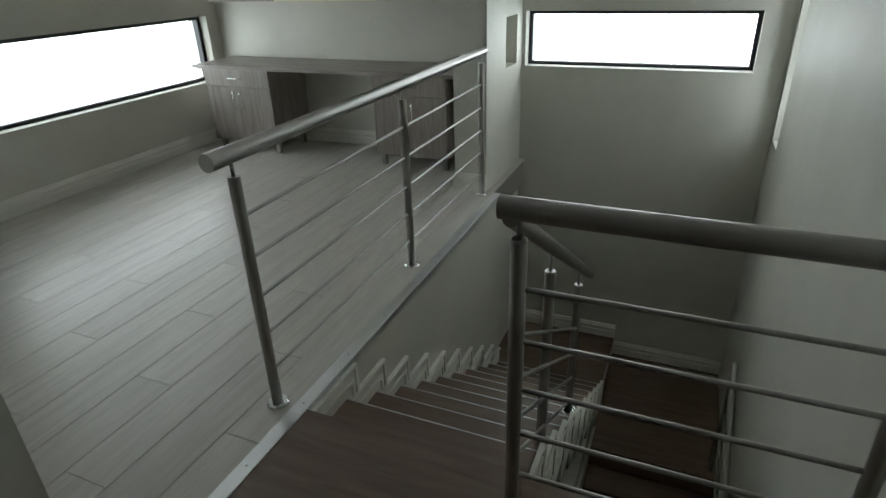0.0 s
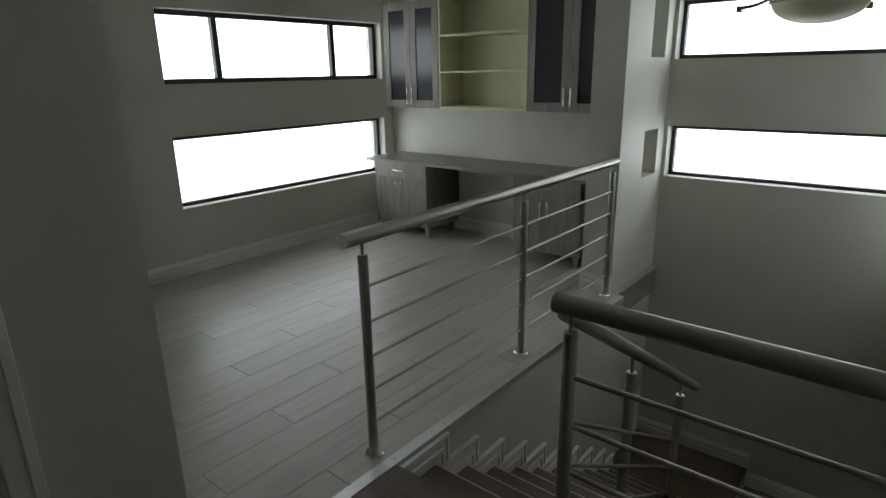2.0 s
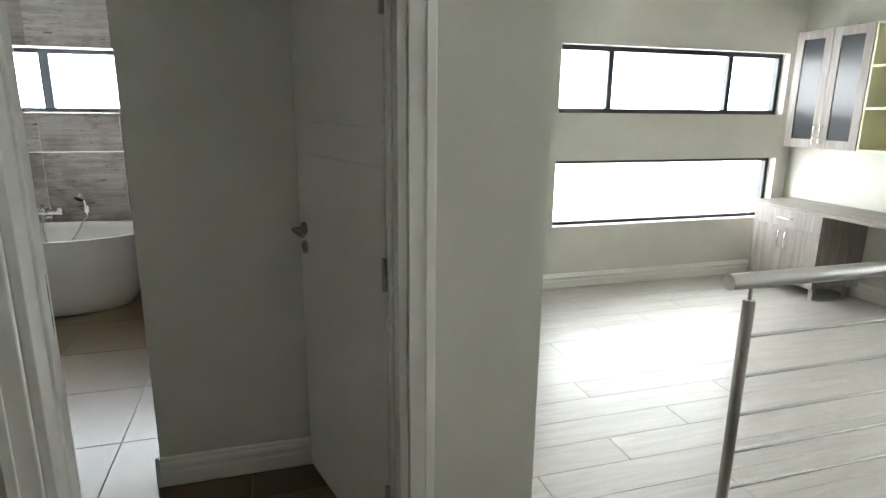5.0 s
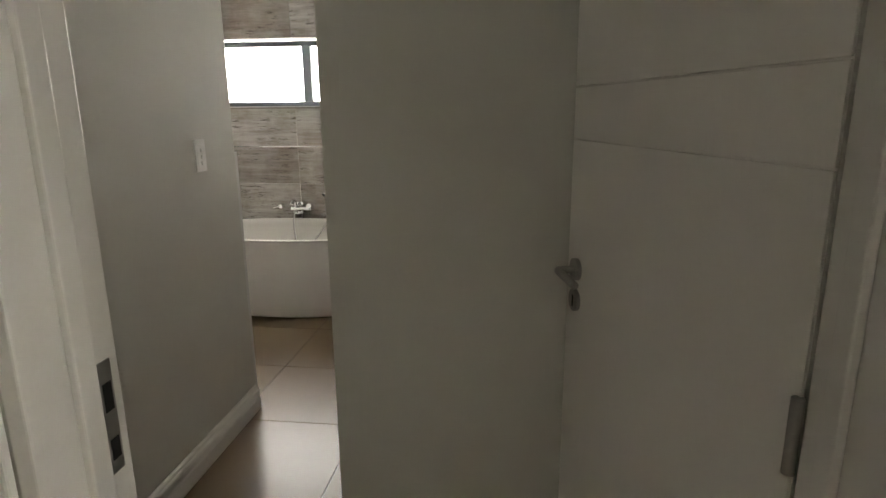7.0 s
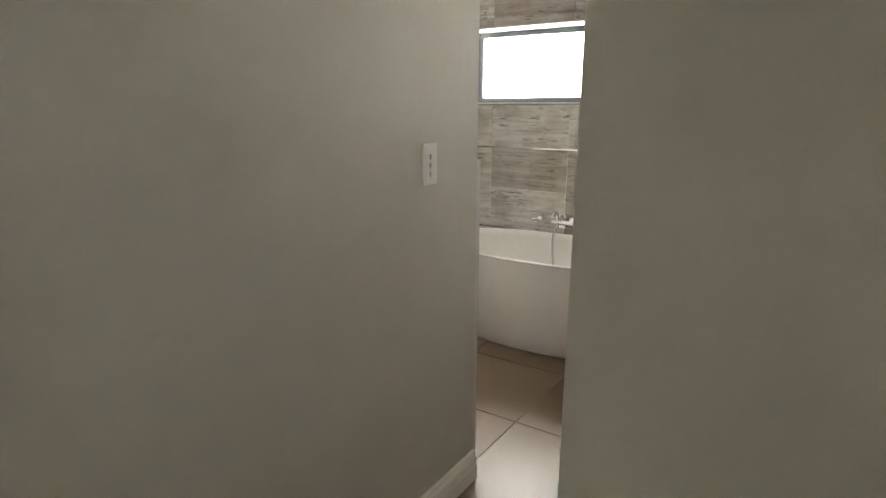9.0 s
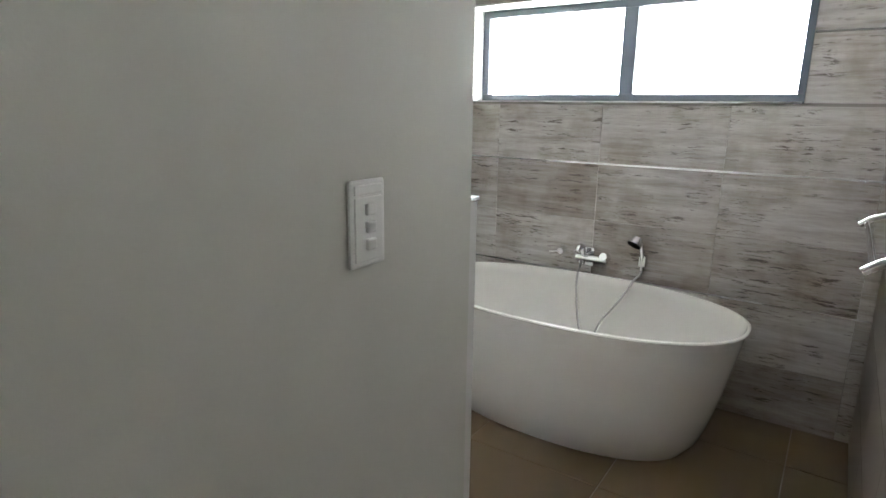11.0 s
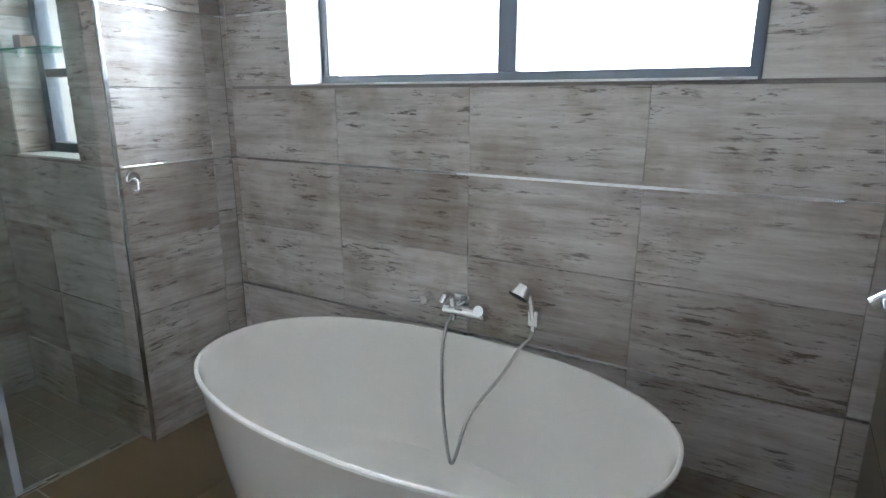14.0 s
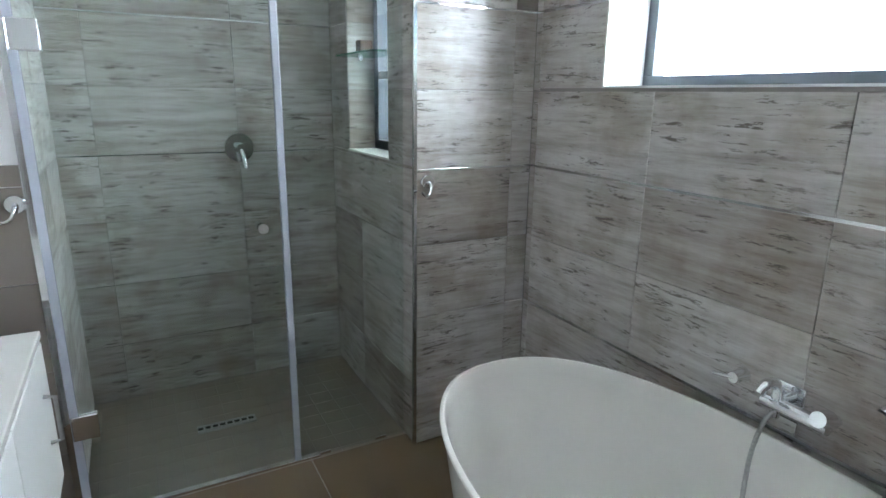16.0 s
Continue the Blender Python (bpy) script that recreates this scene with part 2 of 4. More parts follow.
def pierced(axis, a0, a1, u0, u1, z0, z1, holes=()):
    """A slab across an axis, from a0 to a1 thick, with rectangular openings (u0, u1, z0, z1) through it."""
    bm = bmesh.new()
    us = sorted({u0, u1, *[h[0] for h in holes], *[h[1] for h in holes]})
    zs = sorted({z0, z1, *[h[2] for h in holes], *[h[3] for h in holes]})
    us, zs = [u for u in us if u0 <= u <= u1], [z for z in zs if z0 <= z <= z1]
    nu, nz = len(us) - 1, len(zs) - 1

    def solid(i, j):
        if not (0 <= i < nu and 0 <= j < nz):
            return False
        cu, cz = (us[i] + us[i + 1]) / 2, (zs[j] + zs[j + 1]) / 2
        return not any(h[0] < cu < h[1] and h[2] < cz < h[3] for h in holes)

    verts = {}

    def vert(a, u, z):
        key = (a, u, z)
        if key not in verts:
            verts[key] = bm.verts.new((a, u, z) if axis == "x" else (u, a, z))
        return verts[key]

    for i in range(nu):
        for j in range(nz):
            if not solid(i, j):
                continue
            p, q, r, s = us[i], us[i + 1], zs[j], zs[j + 1]
            for a in (a0, a1):
                bm.faces.new([vert(a, p, r), vert(a, q, r), vert(a, q, s), vert(a, p, s)])
            for di, dj, e in ((-1, 0, ((p, r), (p, s))), (1, 0, ((q, r), (q, s))), (0, -1, ((p, r), (q, r))), (0, 1, ((p, s), (q, s)))):
                if not solid(i + di, j + dj):
                    (ua, za), (ub, zb) = e
                    bm.faces.new([vert(a0, ua, za), vert(a0, ub, zb), vert(a1, ub, zb), vert(a1, ua, za)])
    return bm


SKIRT = [(0, 0), (0.016, 0), (0.018, 0.004), (0.018, 0.062), (0.014, 0.070), (0.014, 0.084), (0.018, 0.090), (0.016, 0.104), (0.010, 0.112), (0.009, 0.122), (0.004, 0.130), (0, 0.130)]


def skirting(name, a, b, out, z=0.0, label="white moulded baseboard along the plaster wall"):
    """A moulded baseboard from a to b (x, y) whose face looks along out."""
    bm = bmesh.new()
    ends = []
    for px, py in (a, b):
        ends.append([bm.verts.new((px + out[0] * d, py + out[1] * d, z + h)) for d, h in SKIRT])
    n = len(SKIRT)
    for i in range(n):
        bm.faces.new((ends[0][i], ends[0][(i + 1) % n], ends[1][(i + 1) % n], ends[1][i]))
    bm.faces.new(ends[0])
    bm.faces.new(ends[1][::-1])
    return structure(name, bm, M_WHITE, label, "baseboard")


# ---------------------------------------------------------------- shell
WX = -2.72      # study window wall, inner face
NY = 5.70       # north wall, inner face
EX = 2.10       # stairwell east wall, inner face
CZ = 2.75       # ceiling
PCY = 0.34      # free end of the wall beside the passage
BX = -3.705     # bath wall, tile face
SKIN = 0.008    # tile thickness

study_floor = structure("floor_study", box(WX - 0.05, 0.30, 1.40, NY + 0.05, -0.22, -0.006), M_GROUT, "pale grey wood-look plank floor in the study", "floor")
floor_landing = structure("floor_landing", b_box(box(0.25, EX + 0.02, -1.5, 1.60, -0.25, 0.0), 0.366, EX + 0.02, 1.60, 2.44, -0.25, 0.0), M_STAIR, "dark brown laminate landing floor above the stairs", "floor")
lobby_floor = structure("floor_bathroom", box(-4.0, 0.262, -3.55, 1.40, -0.22, -0.004), M_GROUT, "large taupe ceramic tiles on the bathroom floor", "floor")

structure("wall_west_study", pierced("x", WX - 0.22, WX, 1.40, NY + 0.25, -0.3, CZ, [(3.198, 5.553, 0.553, 1.134), (3.198, 5.553, 1.538, 2.092)]), M_WALL, "pale plaster wall with two wide strip windows", "wall")
structure("wall_north", pierced("y", NY, NY + 0.22, WX, EX, -3.2, CZ, [(0.289, 1.906, 0.755, 1.16), (0.289, 1.906, 1.66, 2.08)]), M_WALL, "pale plaster stairwell wall with two strip windows", "wall")
structure("wall_east", pierced("x", EX, EX + 0.22, -1.5, NY + 0.22, -3.2, CZ, [(5.34, 5.62, 0.33, 2.3)]), M_WALL, "smooth pale grey plaster wall beside the stairs", "wall")
# pier between desk alcove and stairwell, with two blind niches on the stair side
structure("wall_pier", pierced("x", 0.13, 0.26, 4.85, NY, -1.6, CZ, [(5.28, 5.56, 0.80, 1.15), (5.28, 5.56, 1.67, 2.10)]), M_WALL, "pale plaster pier with two blind niches", "wall")
structure("wall_pier_back", box(0.02, 0.13, 4.85, NY, -0.2, CZ), M_WALL, "pale plaster pier beside the desk", "wall")
structure("wall_stair_side", box(0.12, 0.362, 2.45, 4.85, -3.2, -0.014), M_WALL, "pale plaster wall below the study floor edge", "wall")
structure("wall_stair_south", box(0.258, EX, 2.3, 2.42, -3.2, -0.25), M_WALL, "plain plaster wall below the landing", "wall")
structure("wall_study_south", box(WX - 0.22, 0.15, 1.45, 1.60, -0.2, CZ), M_WALL, "pale plaster wall between study and passage", "wall")
structure("wall_door", pierced("x", 0.15, 0.30, -1.5, 1.60, -0.2, CZ, [(0.265, 1.19, -0.2, 2.06)]), M_WALL, "pale plaster wall with a white door frame", "wall")
structure("wall_landing_south", box(0.15, EX, -1.62, -1.5, -0.2, CZ), M_WALL, "plain plaster wall behind the landing", "wall")
structure("wall_passage", box(-0.72, -0.60, PCY, 1.45, -0.2, CZ), M_WALL, "beige plaster wall beside the bathroom passage", "wall")
structure("wall_grey", box(-1.71, 0.15, -0.57, -0.45, -0.2, CZ), M_WALL, "pale grey plaster wall end with a light switch", "wall")
ROOM[0] = BATH
structure("wall_bath_north", pierced("y", 0.128, 0.30, -4.0, -0.662, -0.2, CZ), M_BATHWALL, "white painted bathroom wall above a tiled dado", "wall")
structure("wall_bath_west", pierced("x", BX - 0.30, BX - SKIN, -3.55, 0.128, -0.2, CZ, [(-1.973, -0.256, 1.461, 1.985), (-3.11, -2.62, 1.165, 2.0)]), M_GROUT, "bathroom wall clad in weathered wood-look tiles", "wall")
structure("wall_bath_pier", pierced("x", BX - SKIN, -3.165 - SKIN, -3.42, -2.37 - SKIN, -0.2, CZ, [(-3.11, -2.62, 1.165, 2.0)]), M_GROUT, "tiled pier between bath and shower", "wall")
structure("wall_shower_south", box(-3.25, -1.3, -3.50, -3.36 - SKIN, -0.2, CZ), M_GROUT, "shower wall clad in weathered wood-look tiles", "wall")
structure("wall_shower_east", box(-1.93, -1.40, -3.36, -2.47, -0.2, CZ), M_BATHWALL, "white bathroom wall above a tiled dado", "wall")
structure("wall_bath_east", box(-1.42, -1.30, -2.47, -0.77, -0.2, CZ), M_BATHWALL, "white bathroom wall behind the vanity", "wall")
ROOM[0] = HOUSE
structure("ceiling", box(-4.2, EX + 0.3, -3.7, NY + 0.3, CZ, CZ + 0.15), M_CEIL, "plain white plaster ceiling", "ceiling")

# glowing overcast distance outside the windows
for nm, b, mt in (("backdrop_west", box(WX - 1.32, WX - 1.30, 1.2, 11.0, -0.6, 4.5), M_SKY), ("backdrop_north", box(-2.4, 5.0, NY + 1.30, NY + 1.32, -0.6, 4.0), M_SKY),
                  ("backdrop_bath", box(BX - 1.41, BX - 1.39, -7.2, 1.15, 0.2, 4.5), M_SKYB), ("backdrop_east", box(EX + 1.3, EX + 1.32, 4.3, 7.0, -0.6, 3.6), M_SKY)):
    structure(nm, b, mt, "bright white overcast daylight outside the window", "sky")


# ---------------------------------------------------------------- windows
def window(name, axis, glass, sign, u0, u1, z0, z1, bars=(), mat=None, bar=0.04, label="", bar_w=0.05):
    """Framed strip window in the plane axis = glass; sign points into the room."""
    mat = mat or M_ALU
    def slab(u_a, u_b, z_a, z_b, d0, d1):
        d = sorted((glass + sign * d0, glass + sign * d1))
        return box(d[0], d[1], u_a, u_b, z_a, z_b, 0.003) if axis == "x" else box(u_a, u_b, d[0], d[1], z_a, z_b, 0.003)
    w = tagged(part(name, slab(u0, u1, z0, z0 + bar, -0.02, 0.035), mat), label, "window", "", "structure")
    part("window_frame", slab(u0, u1, z1 - bar, z1, -0.02, 0.035), mat, w)
    part("window_frame", slab(u0, u0 + bar, z0 + bar, z1 - bar, -0.02, 0.035), mat, w)
    part("window_frame", slab(u1 - bar, u1, z0 + bar, z1 - bar, -0.02, 0.035), mat, w)
    edges = [u0 + bar]
    for c in bars:
        part("mullion", slab(c - bar_w / 2, c + bar_w / 2, z0 + bar, z1 - bar, -0.02, 0.032), mat, w)
        edges += [c - bar_w / 2, c + bar_w / 2]
    edges.append(u1 - bar)
    for a, b in zip(edges[::2], edges[1::2]):
        pane = part("pane", slab(a - 0.004, b + 0.004, z0 + bar - 0.004, z1 - bar + 0.004, -0.003, 0.003), M_PANE, w)
        pane.visible_shadow = False
    return w


window("window_1", "x", WX - 0.12, 1, 3.198, 5.553, 0.553, 1.134, (), None, 0.035, "black aluminium strip window above the study baseboard")
window("window_2", "x", WX - 0.12, 1, 3.198, 5.553, 1.538, 2.092, (3.722, 4.972), None, 0.04, "black aluminium window with three panes")
window("window_3", "y", NY + 0.13, -1, 0.289, 1.906, 0.755, 1.16, (), None, 0.03, "black aluminium strip window over the stairs")
window("window_4", "y", NY + 0.13, -1, 0.289, 1.906, 1.66, 2.08, (), None, 0.03, "upper black aluminium strip window over the stairs")
ROOM[0] = BATH
window("window_5", "x", BX - 0.225, 1, -1.973, -0.256, 1.461, 1.985, (-1.09,), M_GREYALU, 0.045, "grey aluminium bathroom window above the bath", 0.075)
window("window_6", "x", -3.335, 1, -3.11, -2.62, 1.165, 2.0, (), M_GREYALU, 0.05, "narrow shower window in a deep tiled reveal")
w6 = bpy.data.objects["window_6"]
part("mullion", box(-3.355, -3.303, -3.075, -2.655, 1.50, 1.535, 0.003), M_GREYALU, w6)
ROOM[0] = HOUSE
window("window_7", "x", EX + 0.16, -1, 5.34, 5.62, 0.33, 2.3, (), None, 0.03, "narrow upright window beside the stairs")
# painted sills
structure("sill_west", box(WX - 0.085, WX + 0.003, 3.20, 5.551, 0.553, 0.559), M_WHITE, "white painted window sill", "sill")
structure("sill_north", box(0.291, 1.904, NY - 0.003, NY + 0.095, 0.755, 0.761), M_WHITE, "white painted window sill", "sill")

# ---------------------------------------------------------------- baseboards
skirting("baseboard_west", (WX, 1.60), (WX, NY), (1, 0))
skirting("baseboard_north", (WX, NY), (0.02, NY), (0, -1))
skirting("baseboard_pier", (0.02, 4.85), (0.26, 4.85), (0, -1))
skirting("baseboard_pier_side", (0.02, 4.85), (0.02, NY), (-1, 0))
skirting("baseboard_passage", (-0.60, PCY - 0.018), (-0.60, 1.45), (1, 0))
skirting("baseboard_grey", (-1.718, -0.45), (0.15, -0.45), (0, 1))
skirting("baseboard_passage_end", (-0.72, PCY), (-0.582, PCY), (0, -1))
skirting("baseboard_door", (0.30, 1.27), (0.30, 1.60), (1, 0))
skirting("baseboard_landing", (EX, -1.5), (EX, 2.3), (-1, 0))
skirting("baseboard_well_north", (0.26, NY), (1.2, NY), (0, -1), -1.60)
skirting("baseboard_well_low", (1.2, NY), (EX, NY), (0, -1), -1.765)

# ---------------------------------------------------------------- floor edge and stairs
structure("edge_strip", box(0.312, 0.370, 2.40, 4.85, -0.03, 0.004, 0.002), M_STRIP, "aluminium edge strip along the floor opening", "trim")
structure("edge_strip_landing", box(0.312, 0.370, 1.60, 2.40, -0.02, 0.004, 0.002), M_STRIP, "aluminium edge strip between two floors", "trim")
for k in range(9):
    bm = rod((0.341, 1.80 + 0.33 * k, 0.002), (0.341, 1.80 + 0.33 * k, 0.006), 0.004, 10)
    tagged(part("strip_screw", bm, M_STEEL), "small steel screw in the edge strip", "screw", "screws in the edge strip")

STEP_G, STEP_R, STEP_Y, STEPS = 0.238, 0.147, 2.44, 10
MID_Z, LOW_Z = -1.60, -1.765
stairs = thing("staircase", (0.78, 2.5, MID_Z), "dark brown laminate staircase going down in two flights", "stairs")
for k in range(1, STEPS + 1):
    y0, z = STEP_Y + STEP_G * (k - 1), -STEP_R * k
    part("tread", box(0.363, 1.20, y0 - 0.01, y0 + STEP_G + 0.012, z - 0.035, z, 0.006), M_STAIR, stairs)
    part("riser", box(0.366, 1.196, y0, y0 + 0.02, z, z + STEP_R - 0.035), M_STAIR, stairs)
    part("nosing", box(0.366, 1.198, y0 + STEP_G + 0.008, y0 + STEP_G + 0.0135, z - 0.004, z + 0.0015), M_STRIP, stairs)
part("step_core", box(0.363, 1.19, 2.5, 4.8, -3.2, MID_Z - 0.09), M_WALL, stairs)
part("riser", box(0.366, 1.196, STEP_Y + STEPS * STEP_G, STEP_Y + STEPS * STEP_G + 0.02, MID_Z, -STEPS * STEP_R - 0.035), M_STAIR, stairs)
part("mid_landing", box(0.258, 1.20, STEP_Y + STEPS * STEP_G, NY, MID_Z - 0.09, MID_Z, 0.004), M_STAIR, stairs)
part("low_landing", box(1.20, EX, 4.45, NY, LOW_Z - 0.15, LOW_Z, 0.004), M_STAIR, stairs)
for k in range(1, 9):
    y1, z = 4.45 - STEP_G * (k - 1), LOW_Z - STEP_R * k
    part("tread", box(1.22, EX, y1 - STEP_G - 0.012, y1 + 0.01, z - 0.035, z, 0.006), M_STAIR, stairs)
    part("riser", box(1.224, EX - 0.004, y1 - 0.02, y1, z, z + STEP_R - 0.035), M_STAIR, stairs)


def zigzag(name, x, out, label):
    """Stepped white skirting that follows the treads of the first flight."""
    bm = bmesh.new()
    x0, x1 = sorted((x, x + out * 0.016))
    xa, xb = sorted((x, x + out * 0.024))
    for k in range(1, STEPS + 1):
        y0, z = STEP_Y + STEP_G * (k - 1), -STEP_R * k
        last = 0.0 if k < STEPS else -0.06
        for (p0, p1, q0, q1) in ((y0 + 0.001, y0 + STEP_G + 0.10 + last, z + 0.001, z + 0.125),):
            b_box(bm, x0, x1, p0, p1, q0, q1, 0.003)
            b_box(bm, xa, xb, p0, p1 + 0.008, q1 - 0.020, q1 - 0.004, 0.003)
            b_box(bm, xa, xb, p0, p1 - 0.03, q0 + 0.05, q0 + 0.062, 0.002)
        if k < STEPS:
            b_box(bm, x0, x1, y0 + STEP_G + 0.02, y0 + STEP_G + 0.10, z - STEP_R + 0.125, z + 0.001, 0.003)
            b_box(bm, xa, xb, y0 + STEP_G + 0.084, y0 + STEP_G + 0.104, z - STEP_R + 0.125, z + 0.123, 0.003)
            b_box(bm, xa, xb, y0 + STEP_G + 0.05, y0 + STEP_G + 0.06, z - STEP_R + 0.125, z + 0.035, 0.002)
    return structure(name, bm, M_WHITE, label, "baseboard")


zigzag("trim_stair_wall", 0.3625, 1, "stepped white moulded skirting along the stair wall")
structure("stringer", box(1.2, 1.22, 2.5, 4.66, -3.2, -1.75), M_WALL, "plaster side of the stair", "wall")
bm = bmesh.new()
for k in range(1, STEPS + 1):
    y0, z = STEP_Y + STEP_G * (k - 1), -STEP_R * k
    b_box(bm, 1.201, 1.222, y0, y0 + STEP_G + 0.05, z - 0.20, z + 0.012, 0.003)
    b_box(bm, 1.222, 1.229, y0 + STEP_G + 0.0, y0 + STEP_G + 0.045, z - 0.20, z + 0.012, 0.003)
    b_box(bm, 1.222, 1.229, y0, y0 + STEP_G + 0.05, z - 0.03, z - 0.005, 0.003)
structure("trim_stair_open", bm, M_WHITE, "stepped white trim on the open side of the stairs", "baseboard")


# ---------------------------------------------------------------- railings
LEVELS = (0.775, 0.62, 0.465, 0.31, 0.155)


def post(parent, x, y, z, n1, h=0.905, shift=(0.0, 0.0)):
    """Steel post with a floor flange and a thin pin that carries the handrail."""
    p = part("post", rod((x, y, z + 0.004), (x, y, z + h), 0.021, 20), M_STEEL, parent, "", True)
    part("flange", rod((x, y, z), (x, y, z + 0.008), 0.043, 24, 0.036), M_CHROME, p, "polished steel floor flange", True)
    part("cap", rod((x, y, z + h), (x, y, z + h + 0.004), 0.019, 20), M_STEEL, p, "", True)
    part("pin", rod((x, y, z + h), (x, y, z + n1), 0.007, 12), M_STEEL, p, "", True)
    return p


rail_a = thing("railing", (0.24, 3.6, 0.004), "brushed steel balustrade with five rods along the floor edge", "railing", "stair railings")
part("handrail", rod((0.24, 2.335, 0.985), (0.24, 4.845, 0.982), 0.029, 28), M_STEEL, rail_a, "", True)
for y in (2.435, 3.638, 4.80):
    post(rail_a, 0.24, y, 0.004, 0.962)
for z in LEVELS:
    part("rail_rod", rod((0.24, 2.435, z), (0.24, 4.80, z), 0.0075, 12), M_STEEL, rail_a, "", True)

rail_b = thing("railing", (1.65, 2.29, 0.0), "brushed steel guard rail across the stair opening", "railing", "stair railings")
part("handrail", rod((1.165, 2.29, 0.985), (2.085, 2.29, 0.982), 0.029, 28), M_STEEL, rail_b, "", True)
for x in (1.215, 2.03):
    post(rail_b, x, 2.29, 0.0, 0.962)
for z in LEVELS:
    part("rail_rod", rod((1.215, 2.29, z), (2.09, 2.29, z), 0.0075, 12), M_STEEL, rail_b, "", True)

rail_c = thing("railing", (1.16, 3.0, -0.34), "brushed steel sloping balustrade beside the stair flight", "railing", "stair railings")
SL = -STEP_R / STEP_G
part("handrail", rod((1.195, 2.29, 0.96), (1.195, 3.74, 0.96 + SL * 1.45), 0.0235, 24), M_STEEL, rail_c, "", True)
for y, k in ((2.93, 3), (3.62, 5)):
    zt = -STEP_R * k
    post(rail_c, 1.16, y, zt, 0.965 + SL * (y - 2.29) - zt, 0.86 + SL * (y - 2.29) - zt + 0.02)
for d in LEVELS:
    part("rail_rod", rod((1.185, 2.33, d - 0.02), (1.165, 3.66, d - 0.02 + SL * 1.33), 0.0075, 12), M_STEEL, rail_c, "", True)

low_rail = thing("wall_handrail", (EX - 0.06, 3.8, -1.4), "steel handrail fixed to the stairwell wall", "handrail")
for dx, dz in ((0.06, 0.0), (0.06, -0.16), (0.06, -0.32), (0.06, -0.48)):
    part("handrail" if dz == 0 else "rail_rod", rod((EX - dx, 4.55, -0.85 + dz), (EX - dx, 2.6, -0.85 + dz + SL * 1.95), 0.019 if dz == 0 else 0.0065, 16), M_STEEL, low_rail, "", True)
for y in (4.5, 3.5):
    zz = -0.85 + SL * (4.55 - y)
    part("post", rod((EX - 0.06, y, zz - 0.85 if y > 4.45 else zz - 1.0), (EX - 0.06, y, zz), 0.019, 16), M_STEEL, low_rail, "", True)


# ---------------------------------------------------------------- door
def bar_handle_v(parent, x, y, z, h, mat=None):
    """Upright D handle on a front that looks along -y."""
    mat = mat or M_NICKEL
    r = 0.0075
    pts = [(x, y, z), (x, y - 0.028, z + 0.004), (x, y - 0.03, z + 0.012), (x, y - 0.03, z + h - 0.012), (x, y - 0.028, z + h - 0.004), (x, y, z + h)]
    return part("handle", tube(pts, r), mat, parent, "brushed steel bar handle", True)


frame_ob = thing("door_frame", (0.225, 0.70, 0.0), "white painted door frame with moulded casing and strike plate", "door frame")
part("jamb", box(0.148, 0.302, 0.265, 0.29, 0.0, 2.06, 0.003), M_DOOR, frame_ob)
part("jamb", box(0.148, 0.302, 1.165, 1.19, 0.0, 2.06, 0.003), M_DOOR, frame_ob)
part("head", box(0.148, 0.302, 0.29, 1.165, 2.035, 2.06, 0.003), M_DOOR, frame_ob)
part("stop", box(0.20, 0.235, 0.29, 0.302, 0.0, 2.035, 0.003), M_DOOR, frame_ob)
part("stop", box(0.20, 0.235, 1.153, 1.165, 0.0, 2.035, 0.003), M_DOOR, frame_ob)
for y0, y1, e in ((0.19, 0.265, 0.19), (1.19, 1.265, 1.265)):
    bm = box(0.302, 0.316, y0, y1, 0.0, 2.13, 0.004)
    b_box(bm, 0.316, 0.322, min(e, e + (0.028 if e < 0.5 else -0.028)), max(e, e + (0.028 if e < 0.5 else -0.028)), 0.0, 2.13, 0.003)
    part("casing", bm, M_DOOR, frame_ob)
part("casing", box(0.302, 0.316, 0.19, 1.265, 2.06, 2.13, 0.004), M_DOOR, frame_ob)
st = part("strike_plate", box(0.165, 0.192, 0.289, 0.292, 0.98, 1.14, 0.001), M_STEEL, frame_ob, "steel strike plate")
# dark slips on the plate stand in for the shade inside the holes
part("latch_hole", box(0.170, 0.186, 0.2918, 0.293, 1.07, 1.11), M_RUBBER_HOLES, st)
part("latch_hole", box(0.170, 0.186, 0.2918, 0.293, 1.00, 1.03), M_RUBBER_HOLES, st)

# the leaf stands open into the passage
HINGE = Vector((0.145, 1.160, 0))
TIP = Vector((-0.578, 0.951, 0))
d_ = (TIP - HINGE).normalized()
LEAF = Matrix.Translation(HINGE) @ Matrix.Rotation(math.atan2(d_.y, d_.x), 4, "Z")
door = thing("door", (-0.2, 1.06, 0.0), "white painted panel door with grooves, standing open", "door")


def leaf(name, bm, mat, parent, label="", round_=False):
    bmesh.ops.transform(bm, matrix=LEAF, verts=bm.verts)
    return part(name, bm, mat, parent, label, round_)


